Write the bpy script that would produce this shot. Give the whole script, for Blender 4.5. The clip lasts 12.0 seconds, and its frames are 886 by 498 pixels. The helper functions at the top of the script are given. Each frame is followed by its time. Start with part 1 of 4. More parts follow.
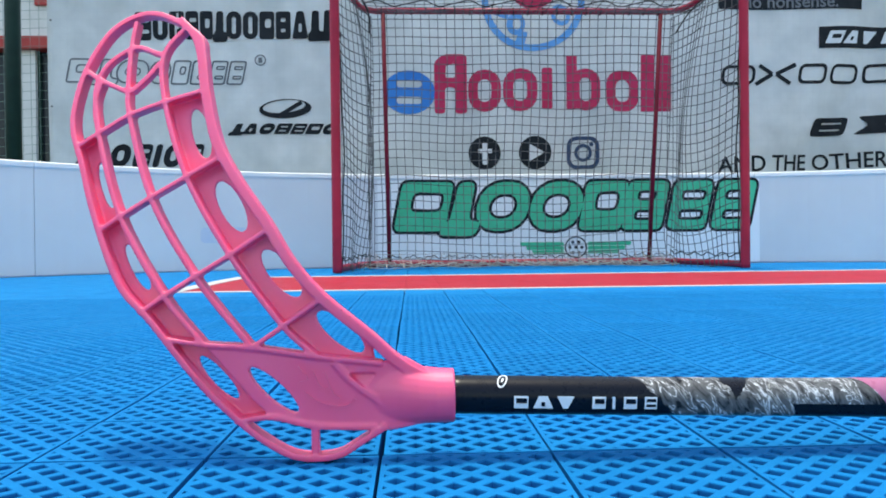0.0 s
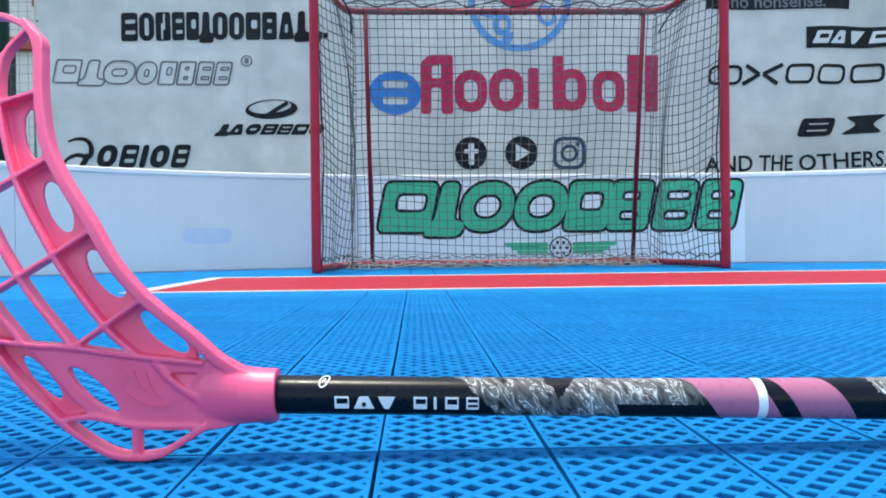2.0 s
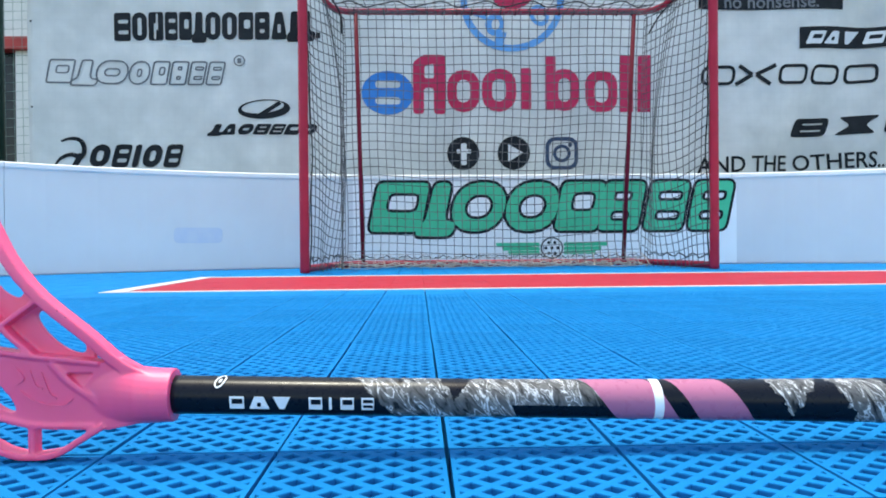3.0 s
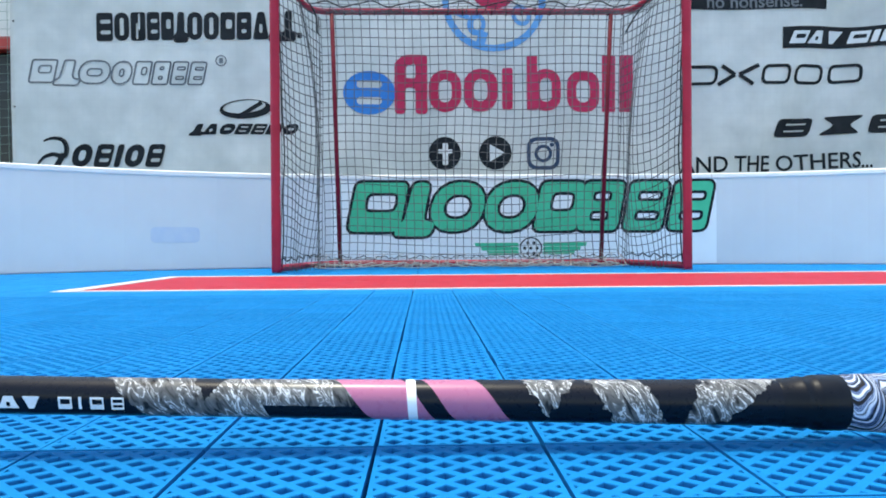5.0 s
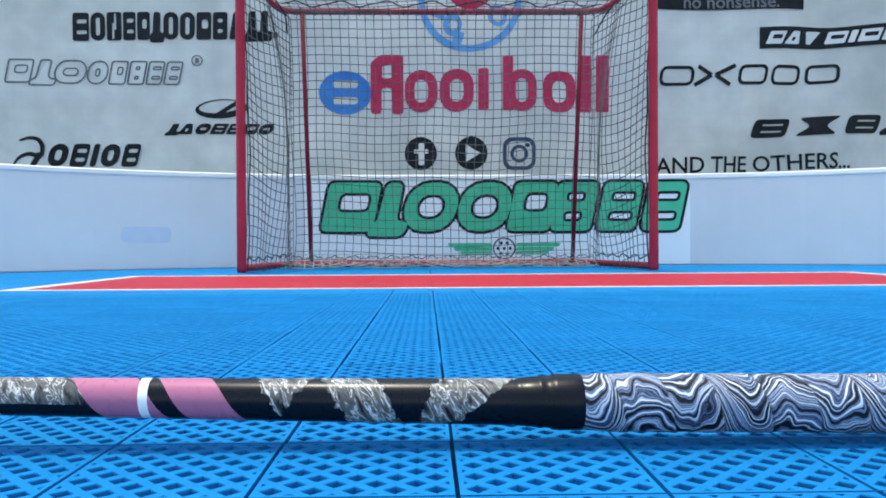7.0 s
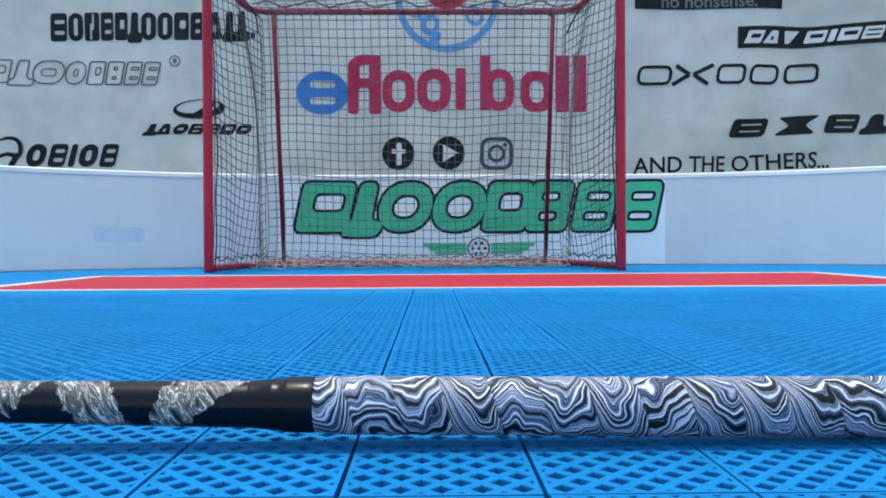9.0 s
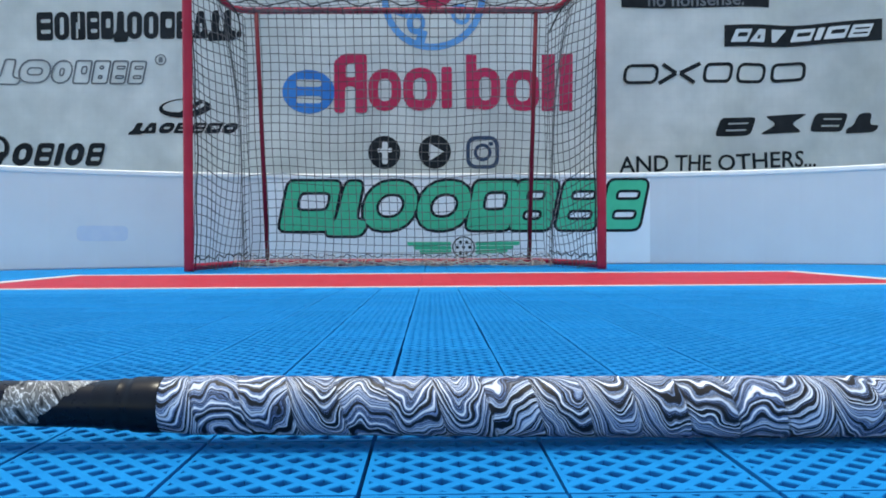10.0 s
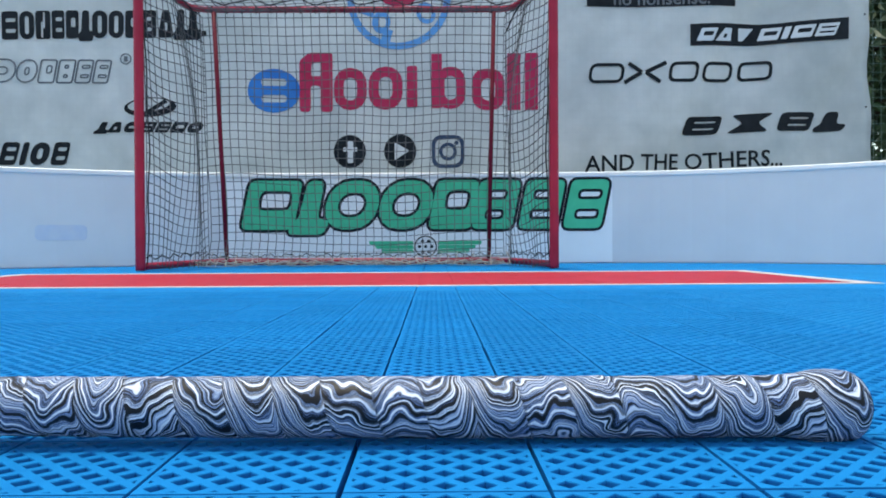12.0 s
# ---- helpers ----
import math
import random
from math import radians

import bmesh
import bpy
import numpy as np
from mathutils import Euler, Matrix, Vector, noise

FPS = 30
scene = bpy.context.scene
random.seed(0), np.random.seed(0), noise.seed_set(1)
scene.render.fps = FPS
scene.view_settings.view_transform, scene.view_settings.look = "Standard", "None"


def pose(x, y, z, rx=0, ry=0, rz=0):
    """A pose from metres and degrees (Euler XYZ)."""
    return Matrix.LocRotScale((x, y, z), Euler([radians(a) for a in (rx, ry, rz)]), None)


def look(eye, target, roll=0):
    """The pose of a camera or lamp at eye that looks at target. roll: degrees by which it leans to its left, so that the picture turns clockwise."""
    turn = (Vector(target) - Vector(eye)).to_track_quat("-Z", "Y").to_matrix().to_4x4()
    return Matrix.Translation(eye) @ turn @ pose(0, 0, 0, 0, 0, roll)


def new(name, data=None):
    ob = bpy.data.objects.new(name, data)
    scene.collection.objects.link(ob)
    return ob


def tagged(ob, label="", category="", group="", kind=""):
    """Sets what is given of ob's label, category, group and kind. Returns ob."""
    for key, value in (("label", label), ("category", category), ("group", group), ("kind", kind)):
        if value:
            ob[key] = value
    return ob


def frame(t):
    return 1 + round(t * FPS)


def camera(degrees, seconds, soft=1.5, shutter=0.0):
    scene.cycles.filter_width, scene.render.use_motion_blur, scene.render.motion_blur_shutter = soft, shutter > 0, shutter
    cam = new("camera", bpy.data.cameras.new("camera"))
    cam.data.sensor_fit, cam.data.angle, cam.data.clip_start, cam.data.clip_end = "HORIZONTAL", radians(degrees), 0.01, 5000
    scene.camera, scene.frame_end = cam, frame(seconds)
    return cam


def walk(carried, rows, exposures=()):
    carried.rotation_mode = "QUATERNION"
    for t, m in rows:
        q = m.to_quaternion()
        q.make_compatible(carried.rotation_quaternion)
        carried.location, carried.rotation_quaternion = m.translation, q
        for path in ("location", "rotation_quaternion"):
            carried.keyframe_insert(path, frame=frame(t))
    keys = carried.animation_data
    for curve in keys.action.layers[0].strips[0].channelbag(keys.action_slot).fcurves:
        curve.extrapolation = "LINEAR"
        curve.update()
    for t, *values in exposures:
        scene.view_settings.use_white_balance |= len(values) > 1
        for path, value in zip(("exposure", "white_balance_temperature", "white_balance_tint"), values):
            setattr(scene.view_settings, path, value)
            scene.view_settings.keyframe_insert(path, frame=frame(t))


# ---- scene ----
cam = camera(60.0, 12.0, soft=1.8)

PATH = [
    (0, (0.288, -2.971, 0.113), (0.369, -0.973, 0.098), -0.6),
    (0.5, (0.312, -2.971, 0.112), (0.389, -0.973, 0.098), -0.6),
    (1, (0.335, -2.972, 0.112), (0.41, -0.974, 0.097), -0.6),
    (1.5, (0.358, -2.974, 0.112), (0.432, -0.975, 0.097), -0.6),
    (2, (0.383, -2.975, 0.112), (0.454, -0.976, 0.098), -0.6),
    (2.5, (0.413, -2.976, 0.112), (0.481, -0.977, 0.098), -0.5),
    (3, (0.439, -2.978, 0.112), (0.503, -0.979, 0.098), -0.5),
    (5, (0.573, -2.981, 0.111), (0.621, -0.982, 0.097), -0.4),
    (5.5, (0.609, -2.982, 0.111), (0.653, -0.983, 0.098), -0.4),
    (6, (0.648, -2.983, 0.11), (0.691, -0.983, 0.097), -0.35),
    (6.5, (0.691, -2.983, 0.109), (0.733, -0.983, 0.096), -0.3),
    (7, (0.716, -2.983, 0.109), (0.758, -0.984, 0.096), -0.3),
    (9, (0.863, -2.986, 0.11), (0.893, -0.986, 0.096), -0.3),
    (9.5, (0.903, -2.986, 0.11), (0.931, -0.986, 0.095), -0.3),
    (10, (0.946, -2.986, 0.11), (0.972, -0.986, 0.093), -0.3),
    (10.5, (0.991, -2.987, 0.11), (1.015, -0.987, 0.093), -0.2),
    (11, (1.038, -2.984, 0.109), (1.062, -0.984, 0.093), -0.3),
    (11.5, (1.089, -2.985, 0.108), (1.112, -0.985, 0.092), -0.3),
    (12, (1.138, -2.985, 0.109), (1.161, -0.986, 0.09), -0.3),
]
walk(cam, [(t, look(eye, target, roll)) for t, eye, target, roll in PATH],
     [(0, 1.41, 7800, 2), (2.5, 1.56, 7800, 2), (5.5, 1.63, 7800, 2), (7, 1.44, 7800, 2), (9.5, 1.29, 7800, 2), (12, 1.25, 7800, 2)])

# ---- world, sun, exposure ----
from mathutils.geometry import tessellate_polygon

SUN_EL, SUN_AZ = 83.0, -50.0
world = bpy.data.worlds.new("sky")
world.use_nodes = True
scene.world = world
wn = world.node_tree
sky = wn.nodes.new("ShaderNodeTexSky")
sky.sky_type = "NISHITA"
sky.sun_disc = False
sky.sun_elevation, sky.sun_rotation = radians(SUN_EL), radians(SUN_AZ)
sky.dust_density = 1.2
wn.links.new(sky.outputs[0], wn.nodes["Background"].inputs[0])
wn.nodes["Background"].inputs[1].default_value = 0.15
sun = new("sun", bpy.data.lights.new("sun", "SUN"))
sun.data.energy, sun.data.angle, sun.data.color = 1.15, radians(4.0), (0.97, 0.985, 1.0)
a, e = radians(SUN_AZ), radians(SUN_EL)
sun.matrix_world = look((math.sin(a) * math.cos(e) * 30, math.cos(a) * math.cos(e) * 30, math.sin(e) * 30), (0, 0, 0))


# ---- materials ----
def material(name, rough=0.5, metal=0.0, spec=0.5):
    m = bpy.data.materials.new(name)
    m.use_nodes = True
    b = m.node_tree.nodes["Principled BSDF"]
    b.inputs["Roughness"].default_value, b.inputs["Metallic"].default_value = rough, metal
    b.inputs["Specular IOR Level"].default_value = spec
    return m, m.node_tree, b


def node(tree, kind, **values):
    n = tree.nodes.new(kind)
    for k, v in values.items():
        n.inputs[k.replace("_", " ")].default_value = v
    return n


def calc(tree, op, x, y=None, z=None):
    n = tree.nodes.new("ShaderNodeMath")
    n.operation = op
    for i, v in enumerate((x, y, z)):
        if v is None:
            continue
        if isinstance(v, (int, float)):
            n.inputs[i].default_value = v
        else:
            tree.links.new(v, n.inputs[i])
    return n.outputs[0]


def mixed(tree, fac, c1, c2):
    n = tree.nodes.new("ShaderNodeMix")
    n.data_type = "RGBA"
    for i, v in ((0, fac), (6, c1), (7, c2)):
        if isinstance(v, (int, float)):
            n.inputs[i].default_value = v
        elif isinstance(v, tuple):
            n.inputs[i].default_value = (*v, 1)
        else:
            tree.links.new(v, n.inputs[i])
    return n.outputs[2]


def grain(tree, scale, detail=3.0, coord="Object", distort=0.0):
    tc = tree.nodes.new("ShaderNodeTexCoord")
    n = node(tree, "ShaderNodeTexNoise", Scale=scale, Detail=detail, Distortion=distort)
    tree.links.new(tc.outputs[coord], n.inputs["Vector"])
    return n.outputs["Fac"]


def ramp(tree, fac, stops):
    n = tree.nodes.new("ShaderNodeValToRGB")
    els = n.color_ramp.elements
    while len(els) < len(stops):
        els.new(0.5)
    for el, (p, c) in zip(els, stops):
        el.position, el.color = p, (*c, 1)
    tree.links.new(fac, n.inputs[0])
    return n.outputs[0]


def surface(name, dark, light, scale=30.0, rough=0.5, metal=0.0, bump=0.1, fine=400.0, spec=0.5, big=4.0, vary=0.0, height=0.001):
    """A surface whose colour runs between two tones at two scales, with fine relief."""
    m, t, b = material(name, rough, metal, spec)
    f = calc(t, "ADD", calc(t, "MULTIPLY", grain(t, scale), 0.5), calc(t, "MULTIPLY", grain(t, big), 0.5))
    col = ramp(t, f, ((0.36, dark), (0.64, light)))
    if vary:
        info = t.nodes.new("ShaderNodeObjectInfo")
        hs = node(t, "ShaderNodeHueSaturation")
        t.links.new(calc(t, "MULTIPLY_ADD", info.outputs["Random"], vary, 1 - vary / 2), hs.inputs["Value"])
        t.links.new(col, hs.inputs["Color"])
        col = hs.outputs[0]
    t.links.new(col, b.inputs["Base Color"])
    if bump:
        bp = node(t, "ShaderNodeBump", Strength=bump, Distance=height)
        t.links.new(grain(t, fine), bp.inputs["Height"])
        t.links.new(bp.outputs[0], b.inputs["Normal"])
    r = calc(t, "MULTIPLY_ADD", grain(t, scale * 1.7), 0.16, rough - 0.08)
    t.links.new(r, b.inputs["Roughness"])
    return m


BLUE = surface("blue_plastic", (0.0004, 0.150, 0.40), (0.0008, 0.19, 0.472), 60, 0.6, bump=0.15, fine=900, vary=0.12, spec=0.02)
# the same plastic, its colour lightened for the low-angle sheen of the far floor
BLUE_FAR_SHEEN = surface("blue_plastic_far_sheen", (0.0005, 0.164, 0.425), (0.001, 0.204, 0.495), 14, 0.6, bump=0.1, fine=160, spec=0.03, big=1.2)
RED_TILE = surface("red_plastic", (0.36, 0.008, 0.026), (0.44, 0.013, 0.034), 12, 0.55, bump=0.1, fine=160, big=1.5, spec=0.25)
LINE = surface("white_line_paint", (0.46, 0.45, 0.44), (0.62, 0.61, 0.6), 20, 0.55, bump=0.1, big=3)
# near-black navy: the shade down in the tile openings, put into the base's colour
UNDER_SHADE = surface("shaded_subfloor", (0.0003, 0.006, 0.045), (0.0006, 0.010, 0.07), 30, 0.95, spec=0.0)
GROUND = surface("worn_asphalt", (0.04, 0.042, 0.04), (0.07, 0.072, 0.068), 6, 0.9, bump=0.4, fine=60, big=0.3)


def pink_material():
    m = surface("pink_plastic", (0.85, 0.07, 0.195), (0.91, 0.095, 0.24), 25, 0.4, bump=0.06, fine=700, spec=0.8, height=0.0004)
    b = m.node_tree.nodes["Principled BSDF"]
    b.inputs["Subsurface Weight"].default_value = 0.35
    b.inputs["Subsurface Radius"].default_value = (1.0, 0.16, 0.3)
    b.inputs["Subsurface Scale"].default_value = 0.004
    return m


PINK = pink_material()
STAMP = surface("pressed_maroon", (0.2, 0.01, 0.03), (0.28, 0.02, 0.05), 200, 0.5)
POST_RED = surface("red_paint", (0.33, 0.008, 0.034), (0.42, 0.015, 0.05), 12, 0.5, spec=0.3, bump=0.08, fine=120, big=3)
# about half as bright as the posts' red, for the rear uprights only
MAROON = surface("maroon_upright", (0.15, 0.007, 0.022), (0.21, 0.011, 0.03), 12, 0.55, spec=0.2, bump=0.08, fine=120, big=3)
NET = surface("grey_cord", (0.05, 0.055, 0.06), (0.2, 0.195, 0.19), 40, 0.9, big=6, spec=0.1)
NET_PALE = surface("pale_cord", (0.38, 0.32, 0.28), (0.55, 0.48, 0.42), 40, 0.9, big=6)
CORD = surface("black_cord", (0.008, 0.008, 0.009), (0.02, 0.02, 0.02), 40, 0.8)
BOARD = surface("white_board_plastic", (0.66, 0.66, 0.675), (0.72, 0.72, 0.73), 5, 0.42, bump=0.05, fine=60, big=0.9)
RAIL = surface("white_rail_plastic", (0.7, 0.71, 0.72), (0.82, 0.82, 0.82), 9, 0.4, bump=0.05)
VINYL = surface("white_vinyl", (0.84, 0.85, 0.85), (0.89, 0.89, 0.89), 7, 0.45, bump=0.05, big=1.6)
GHOST = surface("bluish_smear", (0.53, 0.585, 0.7), (0.62, 0.65, 0.715), 20, 0.5, big=9)
GREEN = surface("green_print", (0.042, 0.47, 0.25), (0.058, 0.55, 0.31), 20, 0.5, bump=0.03, spec=0.2)
INK = surface("black_print", (0.008, 0.010, 0.013), (0.02, 0.023, 0.027), 20, 0.6, bump=0.03, spec=0.12)
INK_GREY = surface("grey_print", (0.11, 0.12, 0.135), (0.19, 0.20, 0.215), 20, 0.6, bump=0.03, spec=0.15)
INK_BLUE = surface("navy_print", (0.03, 0.055, 0.11), (0.055, 0.085, 0.15), 20, 0.6, bump=0.03, spec=0.15)
CRIMSON = surface("crimson_print", (0.45, 0.02, 0.07), (0.55, 0.035, 0.105), 15, 0.6, bump=0.03, spec=0.2)
AZURE = surface("blue_print", (0.02, 0.17, 0.5), (0.035, 0.23, 0.6), 15, 0.6, bump=0.03, spec=0.2)
AZURE_PALE = surface("pale_blue_print", (0.07, 0.27, 0.58), (0.14, 0.36, 0.66), 9, 0.6, bump=0.03, spec=0.2)
PALE_PRINT = surface("pale_print", (0.6, 0.61, 0.62), (0.7, 0.71, 0.72), 15, 0.6, bump=0.03)
WHITE_PRINT = surface("white_print", (0.74, 0.75, 0.77), (0.82, 0.83, 0.84), 120, 0.45, bump=0.02)
COLLAR = surface("black_rubber", (0.002, 0.003, 0.006), (0.004, 0.006, 0.011), 80, 0.3, bump=0.05, spec=0.18)
FENCE = surface("green_paint", (0.006, 0.024, 0.02), (0.01, 0.038, 0.03), 14, 0.6, big=2, spec=0.2)
FENCE_NET = surface("green_cord", (0.12, 0.2, 0.17), (0.2, 0.3, 0.26), 30, 0.8)
PLASTER = surface("white_plaster", (0.62, 0.63, 0.62), (0.74, 0.75, 0.74), 5, 0.8, bump=0.2, fine=40, big=0.7)
BAND_RED = surface("red_fascia", (0.35, 0.03, 0.03), (0.45, 0.05, 0.045), 5, 0.6)
GLASS = surface("dark_glass", (0.012, 0.016, 0.022), (0.03, 0.036, 0.045), 1.5, 0.12, bump=0.0, spec=0.25)
BARK = surface("bark", (0.05, 0.035, 0.025), (0.1, 0.075, 0.055), 20, 0.9, bump=0.6, fine=40, height=0.01)
LEAF = surface("leaf_green", (0.02, 0.05, 0.018), (0.05, 0.1, 0.035), 4, 0.55, bump=0.0, big=0.9)


def sheet_material():
    m, t, b = material("white_mesh_vinyl", 0.6)
    tc = t.nodes.new("ShaderNodeTexCoord")
    f = calc(t, "ADD", calc(t, "MULTIPLY", grain(t, 2.2, 4), 0.6), calc(t, "MULTIPLY", grain(t, 9, 3), 0.4))
    col = ramp(t, f, ((0.36, (0.63, 0.65, 0.645)), (0.64, (0.81, 0.82, 0.815))))
    sep = t.nodes.new("ShaderNodeSeparateXYZ")
    t.links.new(tc.outputs["Object"], sep.inputs[0])
    weave = None
    for k in (0, 2):
        v = calc(t, "PINGPONG", calc(t, "MULTIPLY", sep.outputs[k], 26.0), 0.5)
        line = calc(t, "LESS_THAN", v, 0.07)
        weave = line if weave is None else calc(t, "MAXIMUM", weave, line)
    col = mixed(t, calc(t, "MULTIPLY", weave, 0.05), col, (0.46, 0.48, 0.49))
    t.links.new(col, b.inputs["Base Color"])
    tr = t.nodes.new("ShaderNodeBsdfTranslucent")
    t.links.new(col, tr.inputs["Color"])
    mix = t.nodes.new("ShaderNodeMixShader")
    mix.inputs[0].default_value = 0.42
    t.links.new(b.outputs[0], mix.inputs[1])
    t.links.new(tr.outputs[0], mix.inputs[2])
    t.links.new(mix.outputs[0], t.nodes["Material Output"].inputs["Surface"])
    bp = node(t, "ShaderNodeBump", Strength=0.25, Distance=0.01)
    t.links.new(grain(t, 7, 4), bp.inputs["Height"])
    t.links.new(bp.outputs[0], b.inputs["Normal"])
    return m


SHEET = sheet_material()

# the stick's axis runs along x from the blade's socket to the knob
AX0, AX1, AXY = (0.31, 0.033), (1.365, 0.0178), -2.566


def axis_z(x):
    u = (x - AX0[0]) / (AX1[0] - AX0[0])
    return AX0[1] + (AX1[1] - AX0[1]) * u - 0.0145 * u * (1 - u)


def round_coords(t):
    """Length along the stick, and the angle round it from its top towards the front."""
    tc = t.nodes.new("ShaderNodeTexCoord")
    sep = t.nodes.new("ShaderNodeSeparateXYZ")
    t.links.new(tc.outputs["Object"], sep.inputs[0])
    x, y, z = sep.outputs
    u = calc(t, "MULTIPLY_ADD", x, 1 / (AX1[0] - AX0[0]), -AX0[0] / (AX1[0] - AX0[0]))
    sag = calc(t, "MULTIPLY", calc(t, "MULTIPLY", u, calc(t, "SUBTRACT", 1.0, u)), -0.0145)
    zc = calc(t, "ADD", calc(t, "MULTIPLY_ADD", u, AX1[1] - AX0[1], AX0[1]), sag)
    theta = calc(t, "ARCTAN2", calc(t, "SUBTRACT", AXY, y), calc(t, "SUBTRACT", z, zc))
    return tc, x, theta


def shaft_material():
    m, t, b = material("painted_shaft", 0.22)
    tc, x, th = round_coords(t)

    def band(lo, hi, s0, s1):
        over = calc(t, "GREATER_THAN", calc(t, "SUBTRACT", x, calc(t, "MULTIPLY", th, s0)), lo)
        under = calc(t, "LESS_THAN", calc(t, "SUBTRACT", x, calc(t, "MULTIPLY", th, s1)), hi)
        return calc(t, "MULTIPLY", over, under)

    def union(items):
        out = items[0]
        for i in items[1:]:
            out = calc(t, "MAXIMUM", out, i)
        return out
    wob = calc(t, "MULTIPLY", calc(t, "SUBTRACT", grain(t, 170, 2), 0.5), 0.012)
    x_sharp = calc(t, "SUBTRACT", x, 0.0022)
    x = calc(t, "ADD", x_sharp, wob)
    silver = union([band(0.4015, 0.447, 0.0085, 0.0055), band(0.466, 0.508, -0.0065, 0.0075), band(0.495, 0.529, 0.008, 0.012),
                    band(0.6205, 0.652, 0.0065, -0.0075), band(0.656, 0.685, 0.006, 0.006), band(0.720, 0.764, -0.0045, -0.0145)])
    x = x_sharp
    low = calc(t, "GREATER_THAN", th, 1.75)
    gap = calc(t, "MULTIPLY", low, band(0.478, 0.53, 0.004, 0.012))
    silver = calc(t, "MULTIPLY", silver, calc(t, "SUBTRACT", 1.0, gap))
    pink = calc(t, "MULTIPLY", band(0.522, 0.5965, 0.0078, 0.0078), calc(t, "SUBTRACT", 1.0, band(0.5575, 0.5685, 0.0072, 0.0072)))
    ring = band(0.5602, 0.5652, 0.0006, 0.0006)
    # torn silver veins
    cb = t.nodes.new("ShaderNodeCombineXYZ")
    lean = calc(t, "SUBTRACT", x, calc(t, "MULTIPLY", th, 0.0062))
    t.links.new(calc(t, "MULTIPLY", lean, 170.0), cb.inputs[0])
    t.links.new(calc(t, "MULTIPLY", th, 0.75), cb.inputs[1])
    nz = node(t, "ShaderNodeTexNoise", Scale=1.0, Detail=5.0, Distortion=1.1)
    t.links.new(cb.outputs[0], nz.inputs["Vector"])
    veins = ramp(t, nz.outputs["Fac"], ((0.34, (0.012, 0.012, 0.014)), (0.40, (0.08, 0.08, 0.082)), (0.505, (0.15, 0.15, 0.152)), (0.524, (0.82, 0.83, 0.85)), (0.543, (0.17, 0.17, 0.172)), (0.60, (0.11, 0.11, 0.112)), (0.615, (0.012, 0.012, 0.014)), (0.64, (0.3, 0.3, 0.29))))
    col = mixed(t, silver, (0.003, 0.0045, 0.010), veins)
    col = mixed(t, pink, col, (0.44, 0.145, 0.25))
    col = mixed(t, ring, col, (0.85, 0.85, 0.87))
    t.links.new(col, b.inputs["Base Color"])
    t.links.new(calc(t, "MULTIPLY_ADD", grain(t, 260, 3), 0.18, 0.2), b.inputs["Roughness"])
    b.inputs["Specular IOR Level"].default_value = 0.2
    return m


